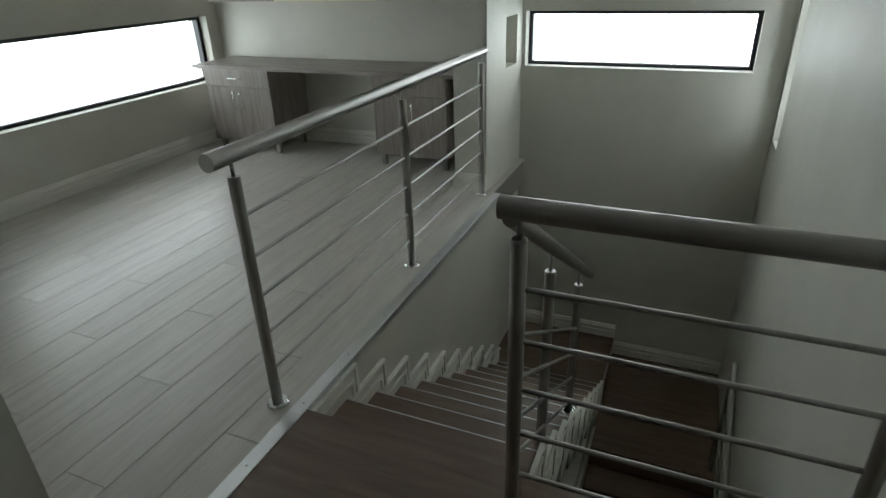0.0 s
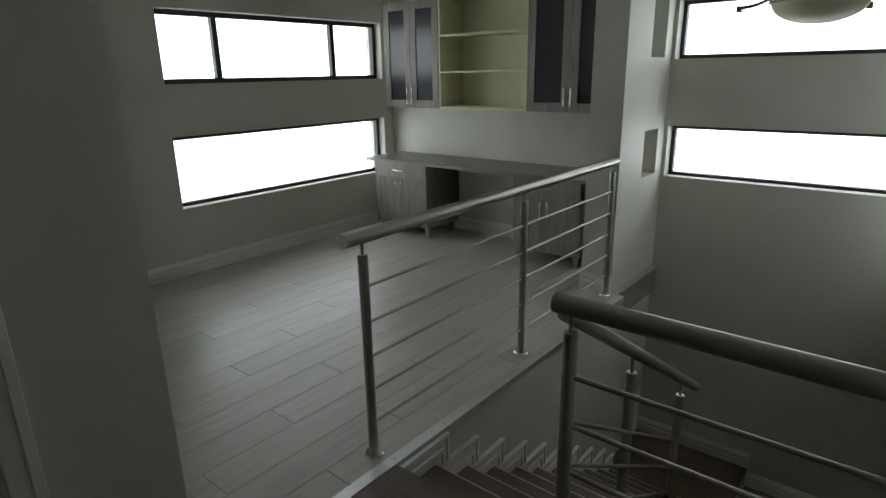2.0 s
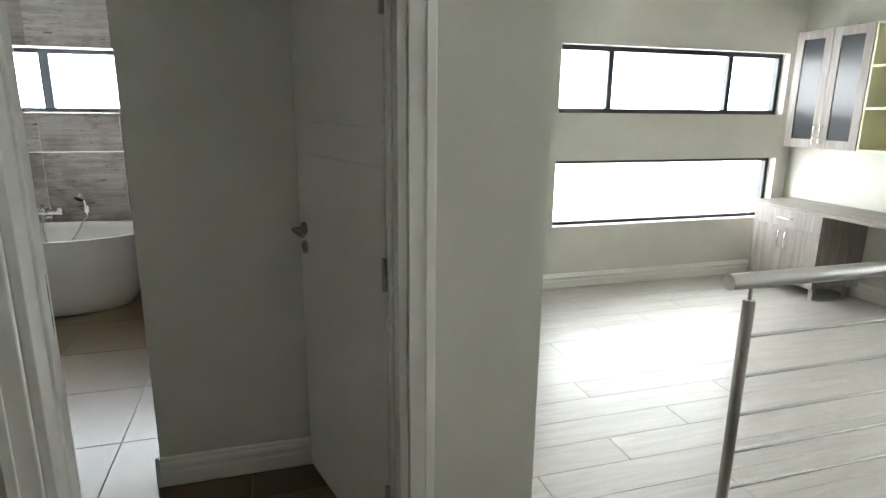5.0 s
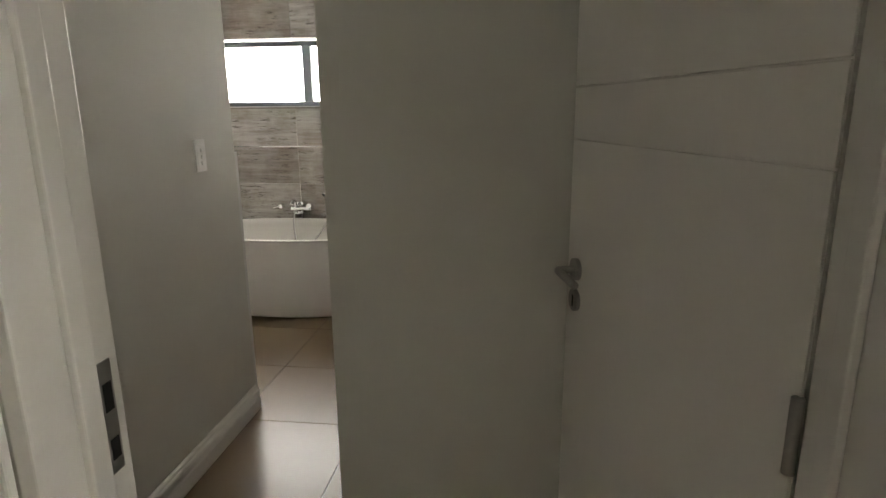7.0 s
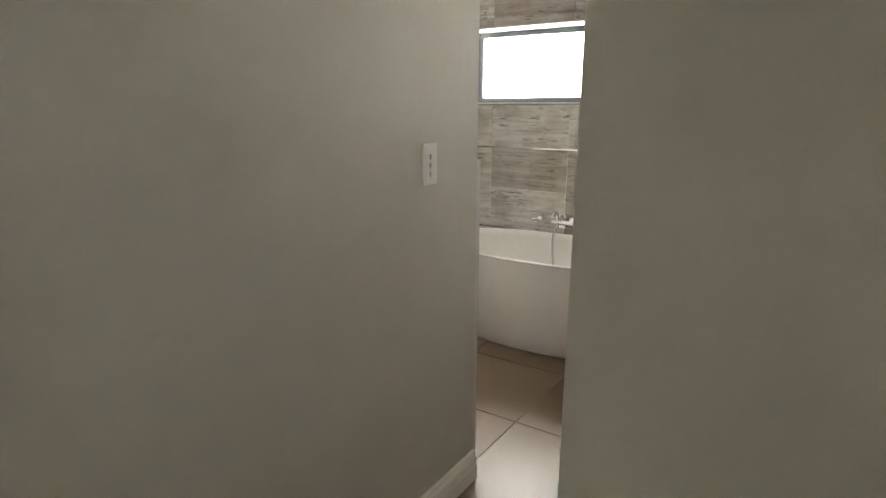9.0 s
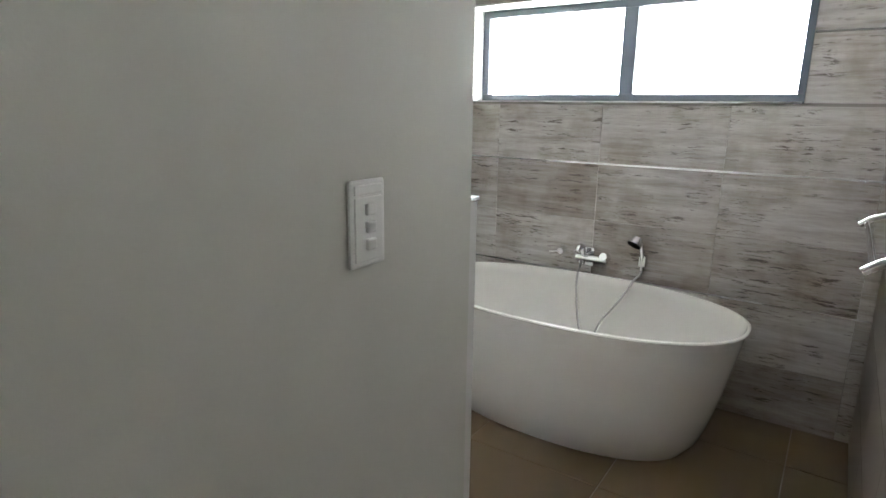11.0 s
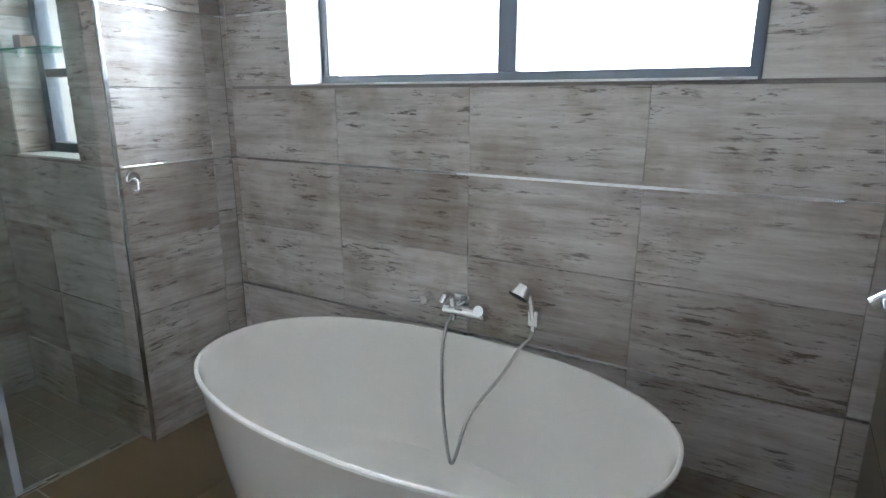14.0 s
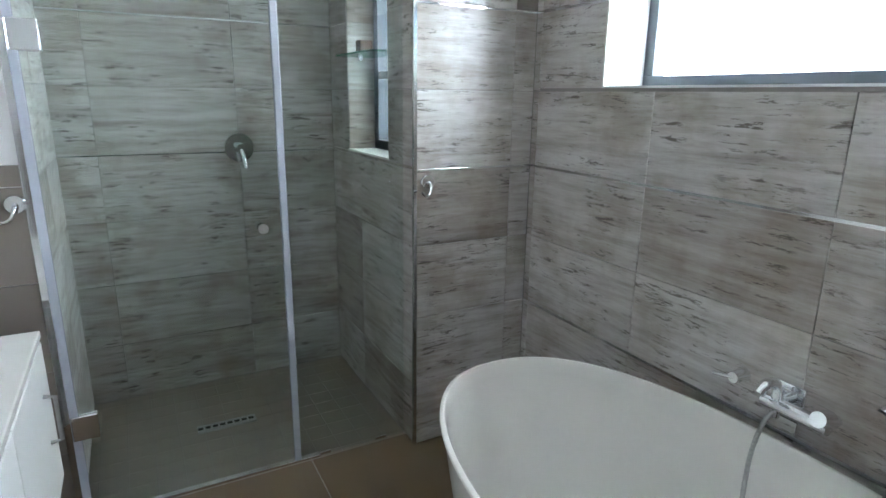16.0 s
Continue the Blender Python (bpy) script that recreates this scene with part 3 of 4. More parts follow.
W_ = (TIP - HINGE).length
leaf("leaf_core", box(0.0, W_, -0.036, -0.004, 0.012, 2.03), M_DOOR, door)
GROOVES = (0.012, 1.388, 1.503, 2.03)
for a, b in zip(GROOVES, GROOVES[1:]):
    leaf("board", box(0.001, W_ - 0.001, -0.004, 0.0, a + 0.0015, b - 0.0015, 0.001), M_DOOR, door)
hnd = leaf("rose", rod((W_ - 0.06, 0.0, 1.09), (W_ - 0.06, 0.010, 1.09), 0.026, 24), M_STEEL, door, "brushed steel door rose", True)
leaf("lever", tube(curve_points([(W_ - 0.06, 0.01, 1.09), (W_ - 0.06, 0.042, 1.09), (W_ - 0.075, 0.05, 1.09), (W_ - 0.17, 0.05, 1.085)], 6), 0.009), M_STEEL, hnd, "steel lever handle", True)
kh = leaf("keyhole_cover", rod((W_ - 0.06, 0.0, 1.015), (W_ - 0.06, 0.009, 1.015), 0.026, 24), M_STEEL, door, "steel keyhole cover", True)
# the keyhole's inner darkness, put on as a dark slip
leaf("keyhole", box(W_ - 0.064, W_ - 0.056, 0.0085, 0.0098, 1.0, 1.028), M_RUBBER_HOLES, kh)
leaf("lock_plate", box(W_ - 0.0005, W_ + 0.002, -0.032, -0.008, 0.97, 1.16), M_STEEL, door, "steel lock plate")
for z in (0.25, 1.02, 1.80):
    leaf("hinge", rod((0.0, 0.004, z), (0.0, 0.004, z + 0.10), 0.008, 12), M_STEEL, door, "steel hinge", True)


# ---------------------------------------------------------------- light switches
def switch(x, z):
    s = thing("light_switch", (x, -0.45, z), "white plastic wall plate with three switches", "switch")
    part("plate", box(x - 0.038, x + 0.038, -0.45, -0.442, z - 0.065, z + 0.065, 0.004), M_PLASTIC, s)
    part("inner_plate", box(x - 0.030, x + 0.030, -0.443, -0.4395, z - 0.056, z + 0.040, 0.002), M_PLASTIC, s)
    part("label_strip", box(x - 0.030, x + 0.030, -0.443, -0.4395, z + 0.043, z + 0.058, 0.002), M_PLASTIC, s)
    for dz in (0.022, -0.004, -0.030):
        part("rocker", box(x - 0.010, x + 0.010, -0.4405, -0.433, z + dz - 0.009, z + dz + 0.009, 0.003), M_PLASTIC, s)


switch(-1.412, 1.285)


# ---------------------------------------------------------------- study furniture
FY = 5.165
worktop = part("worktop", box(-2.60, 0.018, FY - 0.025, NY - 0.002, 0.733, 0.763, 0.003), M_CABTOP)
tagged(worktop, "long grey wood-look worktop on two desk cupboards", "worktop")


def desk_unit(x0, x1, label):
    u = thing("desk_cupboard", ((x0 + x1) / 2, 5.42, 0.0), label, "cupboard", "cupboards under the desk")
    part("body", box(x0, x1, FY + 0.019, NY - 0.02, 0.10, 0.732, 0.002), M_CAB, u)
    dr = part("drawer_front", box(x0 + 0.002, x1 - 0.002, FY, FY + 0.018, 0.585, 0.728, 0.002), M_CAB, u)
    xc = (x0 + x1) / 2
    part("handle", tube([(xc - 0.07, FY, 0.66), (xc - 0.068, FY - 0.026, 0.66), (xc - 0.06, FY - 0.03, 0.66), (xc + 0.06, FY - 0.03, 0.66), (xc + 0.068, FY - 0.026, 0.66), (xc + 0.07, FY, 0.66)], 0.0075), M_NICKEL, dr, "steel bar handle", True)
    for a, b, hx in ((x0 + 0.002, xc - 0.0015, xc - 0.035), (xc + 0.0015, x1 - 0.002, xc + 0.035)):
        dd = part("cupboard_door", box(a, b, FY, FY + 0.018, 0.102, 0.581, 0.002), M_CAB, u)
        bar_handle_v(dd, hx, FY, 0.40, 0.14)
    for x in (x0 + 0.04, x1 - 0.04):
        for y in (FY + 0.06, NY - 0.10):
            part("leg", box(x - 0.02, x + 0.02, y - 0.02, y + 0.02, 0.0, 0.10, 0.002), M_STEEL, u, "square steel leg")
    return u


desk_unit(-2.50, -1.80, "grey wood-look cupboard with drawer under the desk by the window")
desk_unit(-0.80, -0.17, "grey wood-look cupboard with drawer under the desk by the pier")
tagged(part("end_panel", box(-0.03, 0.016, FY + 0.03, NY - 0.02, 0.0, 0.732), M_CAB), "dark grey wood-look end panel under the desk", "panel")

KY = 5.335


def wall_cupboard(x0, x1):
    u = thing("wall_cupboard", ((x0 + x1) / 2, NY, 1.262), "grey wood-look wall cupboard with two smoked glass doors", "cupboard", "cupboards on the study wall")
    part("body", box(x0, x1, KY + 0.02, NY - 0.001, 1.262, 2.24, 0.002), M_CAB, u)
    xc = (x0 + x1) / 2
    for a, b, hx in ((x0 + 0.002, xc - 0.0015, xc - 0.03), (xc + 0.0015, x1 - 0.002, xc + 0.03)):
        s = 0.072
        bm = bmesh.new()
        b_box(bm, a, a + s, KY, KY + 0.019, 1.264, 2.238, 0.002)
        b_box(bm, b - s, b, KY, KY + 0.019, 1.264, 2.238, 0.002)
        b_box(bm, a + s, b - s, KY, KY + 0.019, 1.264, 1.264 + s, 0.002)
        b_box(bm, a + s, b - s, KY, KY + 0.019, 2.238 - s, 2.238, 0.002)
        dd = part("cupboard_door", bm, M_CAB, u)
        part("glass", box(a + s - 0.004, b - s + 0.004, KY + 0.008, KY + 0.013, 1.264 + s - 0.004, 2.238 - s + 0.004), M_SMOKE, dd, "smoked glass pane")
        bar_handle_v(dd, hx, KY, 1.31, 0.14)


wall_cupboard(-2.46, -1.762)
wall_cupboard(-0.800, -0.005)
shelf_unit = thing("shelf_unit", (-1.28, NY, 1.262), "open cream shelf unit with two shelves, empty", "shelf")
part("side", box(-1.760, -1.742, KY + 0.005, NY - 0.002, 1.262, 2.24, 0.002), M_CREAM, shelf_unit)
part("side", box(-0.820, -0.802, KY + 0.005, NY - 0.002, 1.262, 2.24, 0.002), M_CREAM, shelf_unit)
part("back", box(-1.742, -0.820, NY - 0.012, NY - 0.002, 1.28, 2.222), M_CREAM, shelf_unit)
for nm, z in (("bottom", 1.262), ("shelf_board", 1.585), ("shelf_board", 1.905), ("top", 2.222)):
    part(nm, box(-1.742, -0.820, KY + 0.006, NY - 0.012, z, z + 0.018, 0.002), M_CREAM, shelf_unit)

# pendant bowl lamp above the stairs
lamp = thing("pendant_lamp", (1.36, 4.5, CZ), "bronze pendant lamp with an alabaster glass bowl, unlit", "lamp")
bm = bmesh.new()
prev = None
for i in range(9):
    a = i / 8 * math.pi / 2
    ring = [bm.verts.new((1.36 + 0.21 * math.sin(a + 0.02) * math.cos(t), 4.5 + 0.21 * math.sin(a + 0.02) * math.sin(t), 1.895 - 0.105 * math.cos(a))) for t in [2 * math.pi * j / 32 for j in range(32)]]
    if prev:
        for j in range(32):
            bm.faces.new((prev[j], prev[(j + 1) % 32], ring[(j + 1) % 32], ring[j]))
    else:
        bm.faces.new(ring)
    prev = ring
bowl = part("bowl", bm, M_LAMP, lamp, "mottled alabaster glass bowl", True)
part("rim", tube([(1.36 + 0.215 * math.cos(2 * math.pi * j / 32), 4.5 + 0.215 * math.sin(2 * math.pi * j / 32), 1.898) for j in range(33)], 0.008), M_BRASS, lamp, "bronze rim", True)
for j in range(3):
    a = 2 * math.pi * j / 3 + math.pi
    part("arm", tube(curve_points([(1.36 + 0.36 * math.cos(a), 4.5 + 0.36 * math.sin(a), 1.885), (1.36 + 0.26 * math.cos(a), 4.5 + 0.26 * math.sin(a), 1.905), (1.36 + 0.1 * math.cos(a), 4.5 + 0.1 * math.sin(a), 1.99), (1.36, 4.5, 2.13)], 6), 0.009), M_BRASS, lamp, "bronze arm", True)
    part("finial", box(1.36 + 0.36 * math.cos(a) - 0.014, 1.36 + 0.36 * math.cos(a) + 0.014, 4.5 + 0.36 * math.sin(a) - 0.014, 4.5 + 0.36 * math.sin(a) + 0.014, 1.865, 1.898, 0.003), M_BRASS, lamp)
part("stem", rod((1.36, 4.5, 2.12), (1.36, 4.5, CZ), 0.009), M_BRASS, lamp, "", True)


# ---------------------------------------------------------------- bathroom things
ROOM[0] = BATH_FLOOR


def tub(cx, cy, z):
    """Freestanding oval bath: outer skin, rounded rim, inner basin."""
    t = thing("bathtub", (cx, cy, 0.0), "white acrylic freestanding oval bathtub", "bathtub")
    bm = bmesh.new()
    n = 72
    def ring(ax, ay, h, shift=0.0, e=2.25):
        out = []
        for j in range(n):
            a = 2 * math.pi * j / n
            c, s = math.cos(a), math.sin(a)
            out.append(bm.verts.new((cx + 1.05 * ax * math.copysign(abs(c) ** (2 / e), c), cy + shift + 0.94 * ay * math.copysign(abs(s) ** (2 / e), s), h)))
        return out
    prof = [(0.268, 0.59, 0.004), (0.286, 0.632, 0.012)]
    for i in range(1, 11):
        f = i / 10
        g = f ** 0.62
        prof.append((0.293 + 0.099 * g, 0.642 + 0.178 * g, 0.02 + (z - 0.032) * f))
    prof += [(0.400, 0.832, z - 0.006), (0.398, 0.831, z), (0.392, 0.825, z + 0.003), (0.386, 0.819, z + 0.002), (0.382, 0.815, z - 0.004)]
    for i in range(1, 11):
        f = i / 10
        prof.append((0.380 - 0.125 * f ** 1.8, 0.812 - 0.27 * f ** 1.7, z - 0.006 - 0.40 * f))
    prof += [(0.20, 0.46, z - 0.425), (0.08, 0.2, z - 0.432), (0.02, 0.03, z - 0.433)]
    rings = [ring(*p) for p in prof]
    for a, b in zip(rings, rings[1:]):
        for j in range(n):
            bm.faces.new((a[j], a[(j + 1) % n], b[(j + 1) % n], b[j]))
    bm.faces.new(rings[0][::-1])
    bm.faces.new(rings[-1])
    part("shell", bm, M_ACRYLIC, t, "", True)
    part("drain", rod((cx, cy - 0.05, z - 0.432), (cx, cy - 0.05, z - 0.427), 0.03, 24), M_CHROME, t, "chrome drain", True)
    # dark sheet added as the shade in the slit below the foot
    part("base_joint", box(cx - 0.18, cx + 0.18, cy - 0.38, cy + 0.38, 0.0, 0.006), M_RUBBER_HOLES, t, "dark sheet for the shade in the gap under the bath")
    return t


tub(-3.205, -1.07, TUB_Z)
ROOM[0] = BATH


def round_plate(parent, a, b, r, label="chrome wall rose"):
    return part("rose", rod(a, b, r, 24, r * 0.85), M_CHROME, parent, label, True)


TX = BX
mix = thing("bath_mixer", (TX, -1.12, 0.655), "chrome wall mounted bath mixer with spout", "tap")
part("rose", box(TX, TX + 0.012, -1.205, -1.12, 0.60, 0.70, 0.004), M_CHROME, mix)
part("body", rod((TX + 0.055, -1.20, 0.652), (TX + 0.055, -1.03, 0.652), 0.020, 20), M_CHROME, mix, "", True)
part("inlet", rod((TX, -1.165, 0.652), (TX + 0.055, -1.165, 0.652), 0.018, 16), M_CHROME, mix, "", True)
part("inlet", rod((TX, -1.045, 0.652), (TX + 0.055, -1.045, 0.652), 0.016, 16), M_CHROME, mix, "", True)
part("control_knob", rod((TX + 0.04, -1.045, 0.664), (TX + 0.085, -1.045, 0.678), 0.026, 20, 0.020), M_CHROME, mix, "", True)
part("lever", tube(curve_points([(TX + 0.055, -1.165, 0.665), (TX + 0.07, -1.165, 0.712), (TX + 0.11, -1.167, 0.722), (TX + 0.135, -1.17, 0.70)], 5), 0.014), M_CHROME, mix, "", True)
part("spout", rod((TX + 0.055, -1.165, 0.665), (TX + 0.055, -1.165, 0.615), 0.02, 20, 0.012), M_CHROME, mix, "", True)
part("control_knob", rod((TX, -1.30, 0.665), (TX + 0.05, -1.30, 0.665), 0.022, 20, 0.016), M_CHROME, mix, "chrome diverter knob", True)
part("lever", tube([(TX + 0.045, -1.30, 0.665), (TX + 0.052, -1.36, 0.655)], 0.006), M_CHROME, mix, "", True)

spray = thing("hand_shower", (TX, -0.86, 0.66), "chrome hand shower on a wall bracket with steel hose", "hand shower")
part("bracket", box(TX, TX + 0.05, -0.872, -0.836, 0.645, 0.705, 0.005), M_CHROME, spray)
part("grip", tube(curve_points([(TX + 0.035, -0.855, 0.62), (TX + 0.045, -0.857, 0.70), (TX + 0.065, -0.862, 0.765), (TX + 0.09, -0.868, 0.785)], 6), 0.011), M_CHROME, spray, "", True)
part("spray_head", rod((TX + 0.085, -0.875, 0.800), (TX + 0.108, -0.885, 0.768), 0.026, 24, 0.038), M_CHROME, spray, "", True)
part("spray_face", rod((TX + 0.108, -0.885, 0.768), (TX + 0.110, -0.886, 0.765), 0.034, 24), M_RUBBER_HOLES, spray, "", True)
HOSE = curve_points([(TX + 0.055, -1.165, 0.635), (TX + 0.11, -1.16, 0.61), (TX + 0.16, -1.15, 0.52), (TX + 0.24, -1.10, 0.37), (TX + 0.315, -1.035, 0.25), (TX + 0.335, -1.01, 0.225), (TX + 0.325, -0.998, 0.25), (TX + 0.275, -0.975, 0.38), (TX + 0.19, -0.90, 0.51), (TX + 0.135, -0.862, 0.595), (TX + 0.07, -0.855, 0.605), (TX + 0.036, -0.855, 0.63)], 20)
bm = bmesh.new()
hp = [Vector(p) for p in HOSE]
ringed = []
side = None
for i, p in enumerate(hp):
    d = (hp[min(i + 1, len(hp) - 1)] - hp[max(i - 1, 0)]).normalized()
    side = d.orthogonal().normalized() if side is None else (side - d * side.dot(d)).normalized()
    up = d.cross(side)
    rr = 0.0068 if i % 2 else 0.0055
    ringed.append([bm.verts.new(p + (side * math.cos(k) + up * math.sin(k)) * rr) for k in [2 * math.pi * j / 10 for j in range(10)]])
for r0, r1 in zip(ringed, ringed[1:]):
    for j in range(10):
        bm.faces.new((r0[j], r0[(j + 1) % 10], r1[(j + 1) % 10], r1[j]))
part("hose", bm, M_STEEL, spray, "ribbed steel shower hose")


def robe_hook(x, y, z, label):
    h = thing("robe_hook", (x, y, z), label, "hook")
    part("rose", rod((x, y, z), (x, y + 0.012, z), 0.030, 24, 0.026), M_CHROME, h, "", True)
    part("hook", tube(curve_points([(x, y + 0.01, z), (x, y + 0.035, z - 0.01), (x + 0.01, y + 0.045, z - 0.035), (x + 0.03, y + 0.055, z - 0.045), (x + 0.05, y + 0.06, z - 0.03)], 5), 0.006), M_CHROME, h, "", True)


robe_hook(-3.215, -2.362, 1.105, "round chrome robe hook on the tiled pier")
robe_hook(-1.90, -2.462, 1.10, "round chrome robe hook beside the vanity")

# double towel rail on the north wall
NYB = 0.12
towel = thing("towel_rail", (-2.85, NYB, 1.08), "double chrome towel rail on the tiled wall", "towel rail")
for x in (-3.115, -2.385):
    rs = part("rose", rod((x, NYB, 1.10), (x, NYB - 0.012, 1.10), 0.028, 24), M_CHROME, towel, "", True)
    part("arm", tube(curve_points([(x, NYB - 0.01, 1.10), (x, NYB - 0.045, 1.100), (x, NYB - 0.09, 1.082), (x, NYB - 0.125, 1.056)], 6), 0.011), M_CHROME, towel, "", True)
part("bar", rod((-3.115, NYB - 0.045, 1.098), (-2.385, NYB - 0.045, 1.098), 0.009, 16), M_CHROME, towel, "", True)
part("bar", rod((-3.115, NYB - 0.105, 1.066), (-2.385, NYB - 0.105, 1.066), 0.009, 16), M_CHROME, towel, "", True)


def socket(x0, x1, z0, z1, label):
    s = thing("wall_socket", ((x0 + x1) / 2, 0.128, (z0 + z1) / 2), label, "socket")
    part("plate", box(x0, x1, 0.118, 0.1275, z0, z1, 0.003), M_PLASTIC, s)
    part("cover", box(x0 + 0.012, x1 - 0.012, 0.112, 0.119, z0 + 0.012, z1 - 0.012, 0.003), M_PLASTIC, s)


socket(-2.72, -2.65, 1.235, 1.315, "white plastic wall socket above the tiled dado")
socket(-2.62, -2.56, 1.235, 1.315, "white plastic wall socket above the tiled dado")

# vanity
van = thing("vanity", (-1.70, -1.8, 0.27), "white wall-hung vanity unit with steel handles", "vanity")
part("body", box(-1.91, -1.425, -2.30, -1.25, 0.27, 0.725, 0.003), M_PLASTIC, van)
part("top", box(-1.928, -1.424, -2.312, -1.24, 0.726, 0.75, 0.004), M_ACRYLIC, van, "white vanity top")
for a, b in ((-2.298, -1.777), (-1.773, -1.252)):
    dw = part("drawer_front", box(-1.928, -1.911, a, b, 0.275, 0.72, 0.003), M_PLASTIC, van)
    part("handle", tube([(-1.928, a + 0.12, 0.60), (-1.956, a + 0.12, 0.595), (-1.956, a + 0.12, 0.46), (-1.928, a + 0.12, 0.455)], 0.006), M_STEEL, dw, "steel bar handle", True)

# shower
GY = -2.475
screen = thing("shower_screen", (-2.55, GY, -0.03), "frameless green-tinted glass shower screen with door", "shower screen")
gd = part("glass_door", box(-2.680, -1.962, GY - 0.004, GY + 0.004, -0.024, 2.05, 0.001), M_SHOWER, screen, "clear glass shower door")
gf = part("glass_panel", box(-3.163, -2.700, GY - 0.004, GY + 0.004, -0.028, 2.05, 0.001), M_SHOWER, screen, "fixed clear glass panel")
for g in (gd, gf):
    g.visible_shadow = False
part("seal_strip", box(-2.702, -2.676, GY - 0.009, GY + 0.009, -0.026, 2.05, 0.004), M_SEAL, gd, "translucent plastic seal strip")
part("seal_strip", box(-1.968, -1.940, GY - 0.008, GY + 0.008, -0.03, 2.05, 0.004), M_SEAL, gd, "translucent plastic seal strip")
part("sill", box(-2.78, -1.932, GY - 0.012, GY + 0.012, -0.03, -0.018, 0.002), M_CHROME, screen, "chrome threshold strip")
for z in (0.33, 1.58):
    hg = part("hinge", box(-2.025, -1.945, GY + 0.004, GY + 0.014, z - 0.045, z + 0.045, 0.004), M_CHROME, gd, "chrome glass hinge")
    part("hinge_back", box(-2.025, -1.945, GY - 0.014, GY - 0.004, z - 0.045, z + 0.045, 0.004), M_CHROME, gd)
for x in (-2.80, -3.05):
    part("clip", box(x - 0.025, x + 0.025, GY + 0.004, GY + 0.010, -0.026, -0.01, 0.002), M_CHROME, gf, "small chrome glass clip")
part("door_knob", rod((-2.605, GY + 0.004, 0.962), (-2.605, GY + 0.04, 0.962), 0.014, 20, 0.018), M_CHROME, gd, "small chrome door knob", True)
part("door_knob", rod((-2.605, GY - 0.004, 0.962), (-2.605, GY - 0.04, 0.962), 0.014, 20, 0.018), M_CHROME, gd, "", True)

sm = thing("shower_mixer", (-2.69, -3.36, 1.17), "chrome shower mixer lever on the tiled wall", "tap")
part("plate", rod((-2.69, -3.36, 1.17), (-2.69, -3.348, 1.17), 0.068, 32), M_CHROME, sm, "", True)
part("body", rod((-2.69, -3.348, 1.17), (-2.69, -3.29, 1.17), 0.026, 24, 0.022), M_CHROME, sm, "", True)
part("lever", tube([(-2.69, -3.30, 1.165), (-2.695, -3.28, 1.14), (-2.70, -3.27, 1.08)], 0.011), M_CHROME, sm, "", True)

gs = thing("glass_shelf", (-3.20, -2.86, 1.595), "green glass shelf in the shower window recess", "shelf")
part("glass", box(-3.285, -3.10, -3.08, -2.64, 1.595, 1.603, 0.001), M_SHELF, gs)
part("bracket", rod((-3.22, -3.11, 1.59), (-3.22, -3.07, 1.59), 0.010, 14), M_CHROME, gs, "", True)
part("bracket", rod((-3.22, -2.62, 1.59), (-3.22, -2.66, 1.59), 0.010, 14), M_CHROME, gs, "", True)
tagged(part("soap_box", box(-3.24, -3.18, -3.03, -2.97, 1.604, 1.665, 0.004), M_SOAP), "small brown box on the glass shelf", "box")

ROOM[0] = BATH_FLOOR
dr = thing("shower_drain", (-2.475, -2.895, 0.002), "narrow steel channel drain in the shower floor", "drain")
part("grate", box(-2.60, -2.35, -2.925, -2.865, -0.002, 0.006, 0.002), M_STEEL, dr)
# slots are dark slips on the grate, with the shade below them painted in
for k in range(8):
    part("slot", box(-2.59 + 0.031 * k, -2.568 + 0.031 * k, -2.905, -2.885, 0.006, 0.0066), M_RUBBER_HOLES, dr)

ROOM[0] = BATH

# ---------------------------------------------------------------- tiles and planks
MESHES = {}


def piece(name, parent, mat, sx, sy, sz, centre, bevel=0.0012):
    """One bevelled slab as an object of its own; alike slabs share a mesh."""
    key = (name, mat.name, round(sx, 3), round(sy, 3), round(sz, 3))
    if key not in MESHES:
        bm = box(-sx / 2, sx / 2, -sy / 2, sy / 2, -sz / 2, sz / 2)
        thin = min(sx, sy, sz)
        bmesh.ops.bevel(bm, geom=bm.edges[:], offset=min(bevel, thin * 0.3), segments=1, affect="EDGES")
        me = bpy.data.meshes.new(name)
        bm.to_mesh(me)
        bm.free()
        me.materials.append(mat)
        MESHES[key] = me
    ob = new(name, MESHES[key])
    ob.location = Vector(centre) + ROOM[0] - PLACE.get(parent, Vector((0, 0, 0)))
    ob.parent = parent
    return ob


def cuts(lo, hi, origin, step):
    """Joint positions from lo to hi on a grid through origin."""
    k = math.ceil((lo - origin) / step - 1e-6)
    out = [lo]
    while origin + k * step < hi - 1e-6:
        if origin + k * step > lo + 0.012:
            out.append(origin + k * step)
        k += 1
    return out + [hi]


ROW0, ROW = 1.15, 0.30
JOINT = 0.002


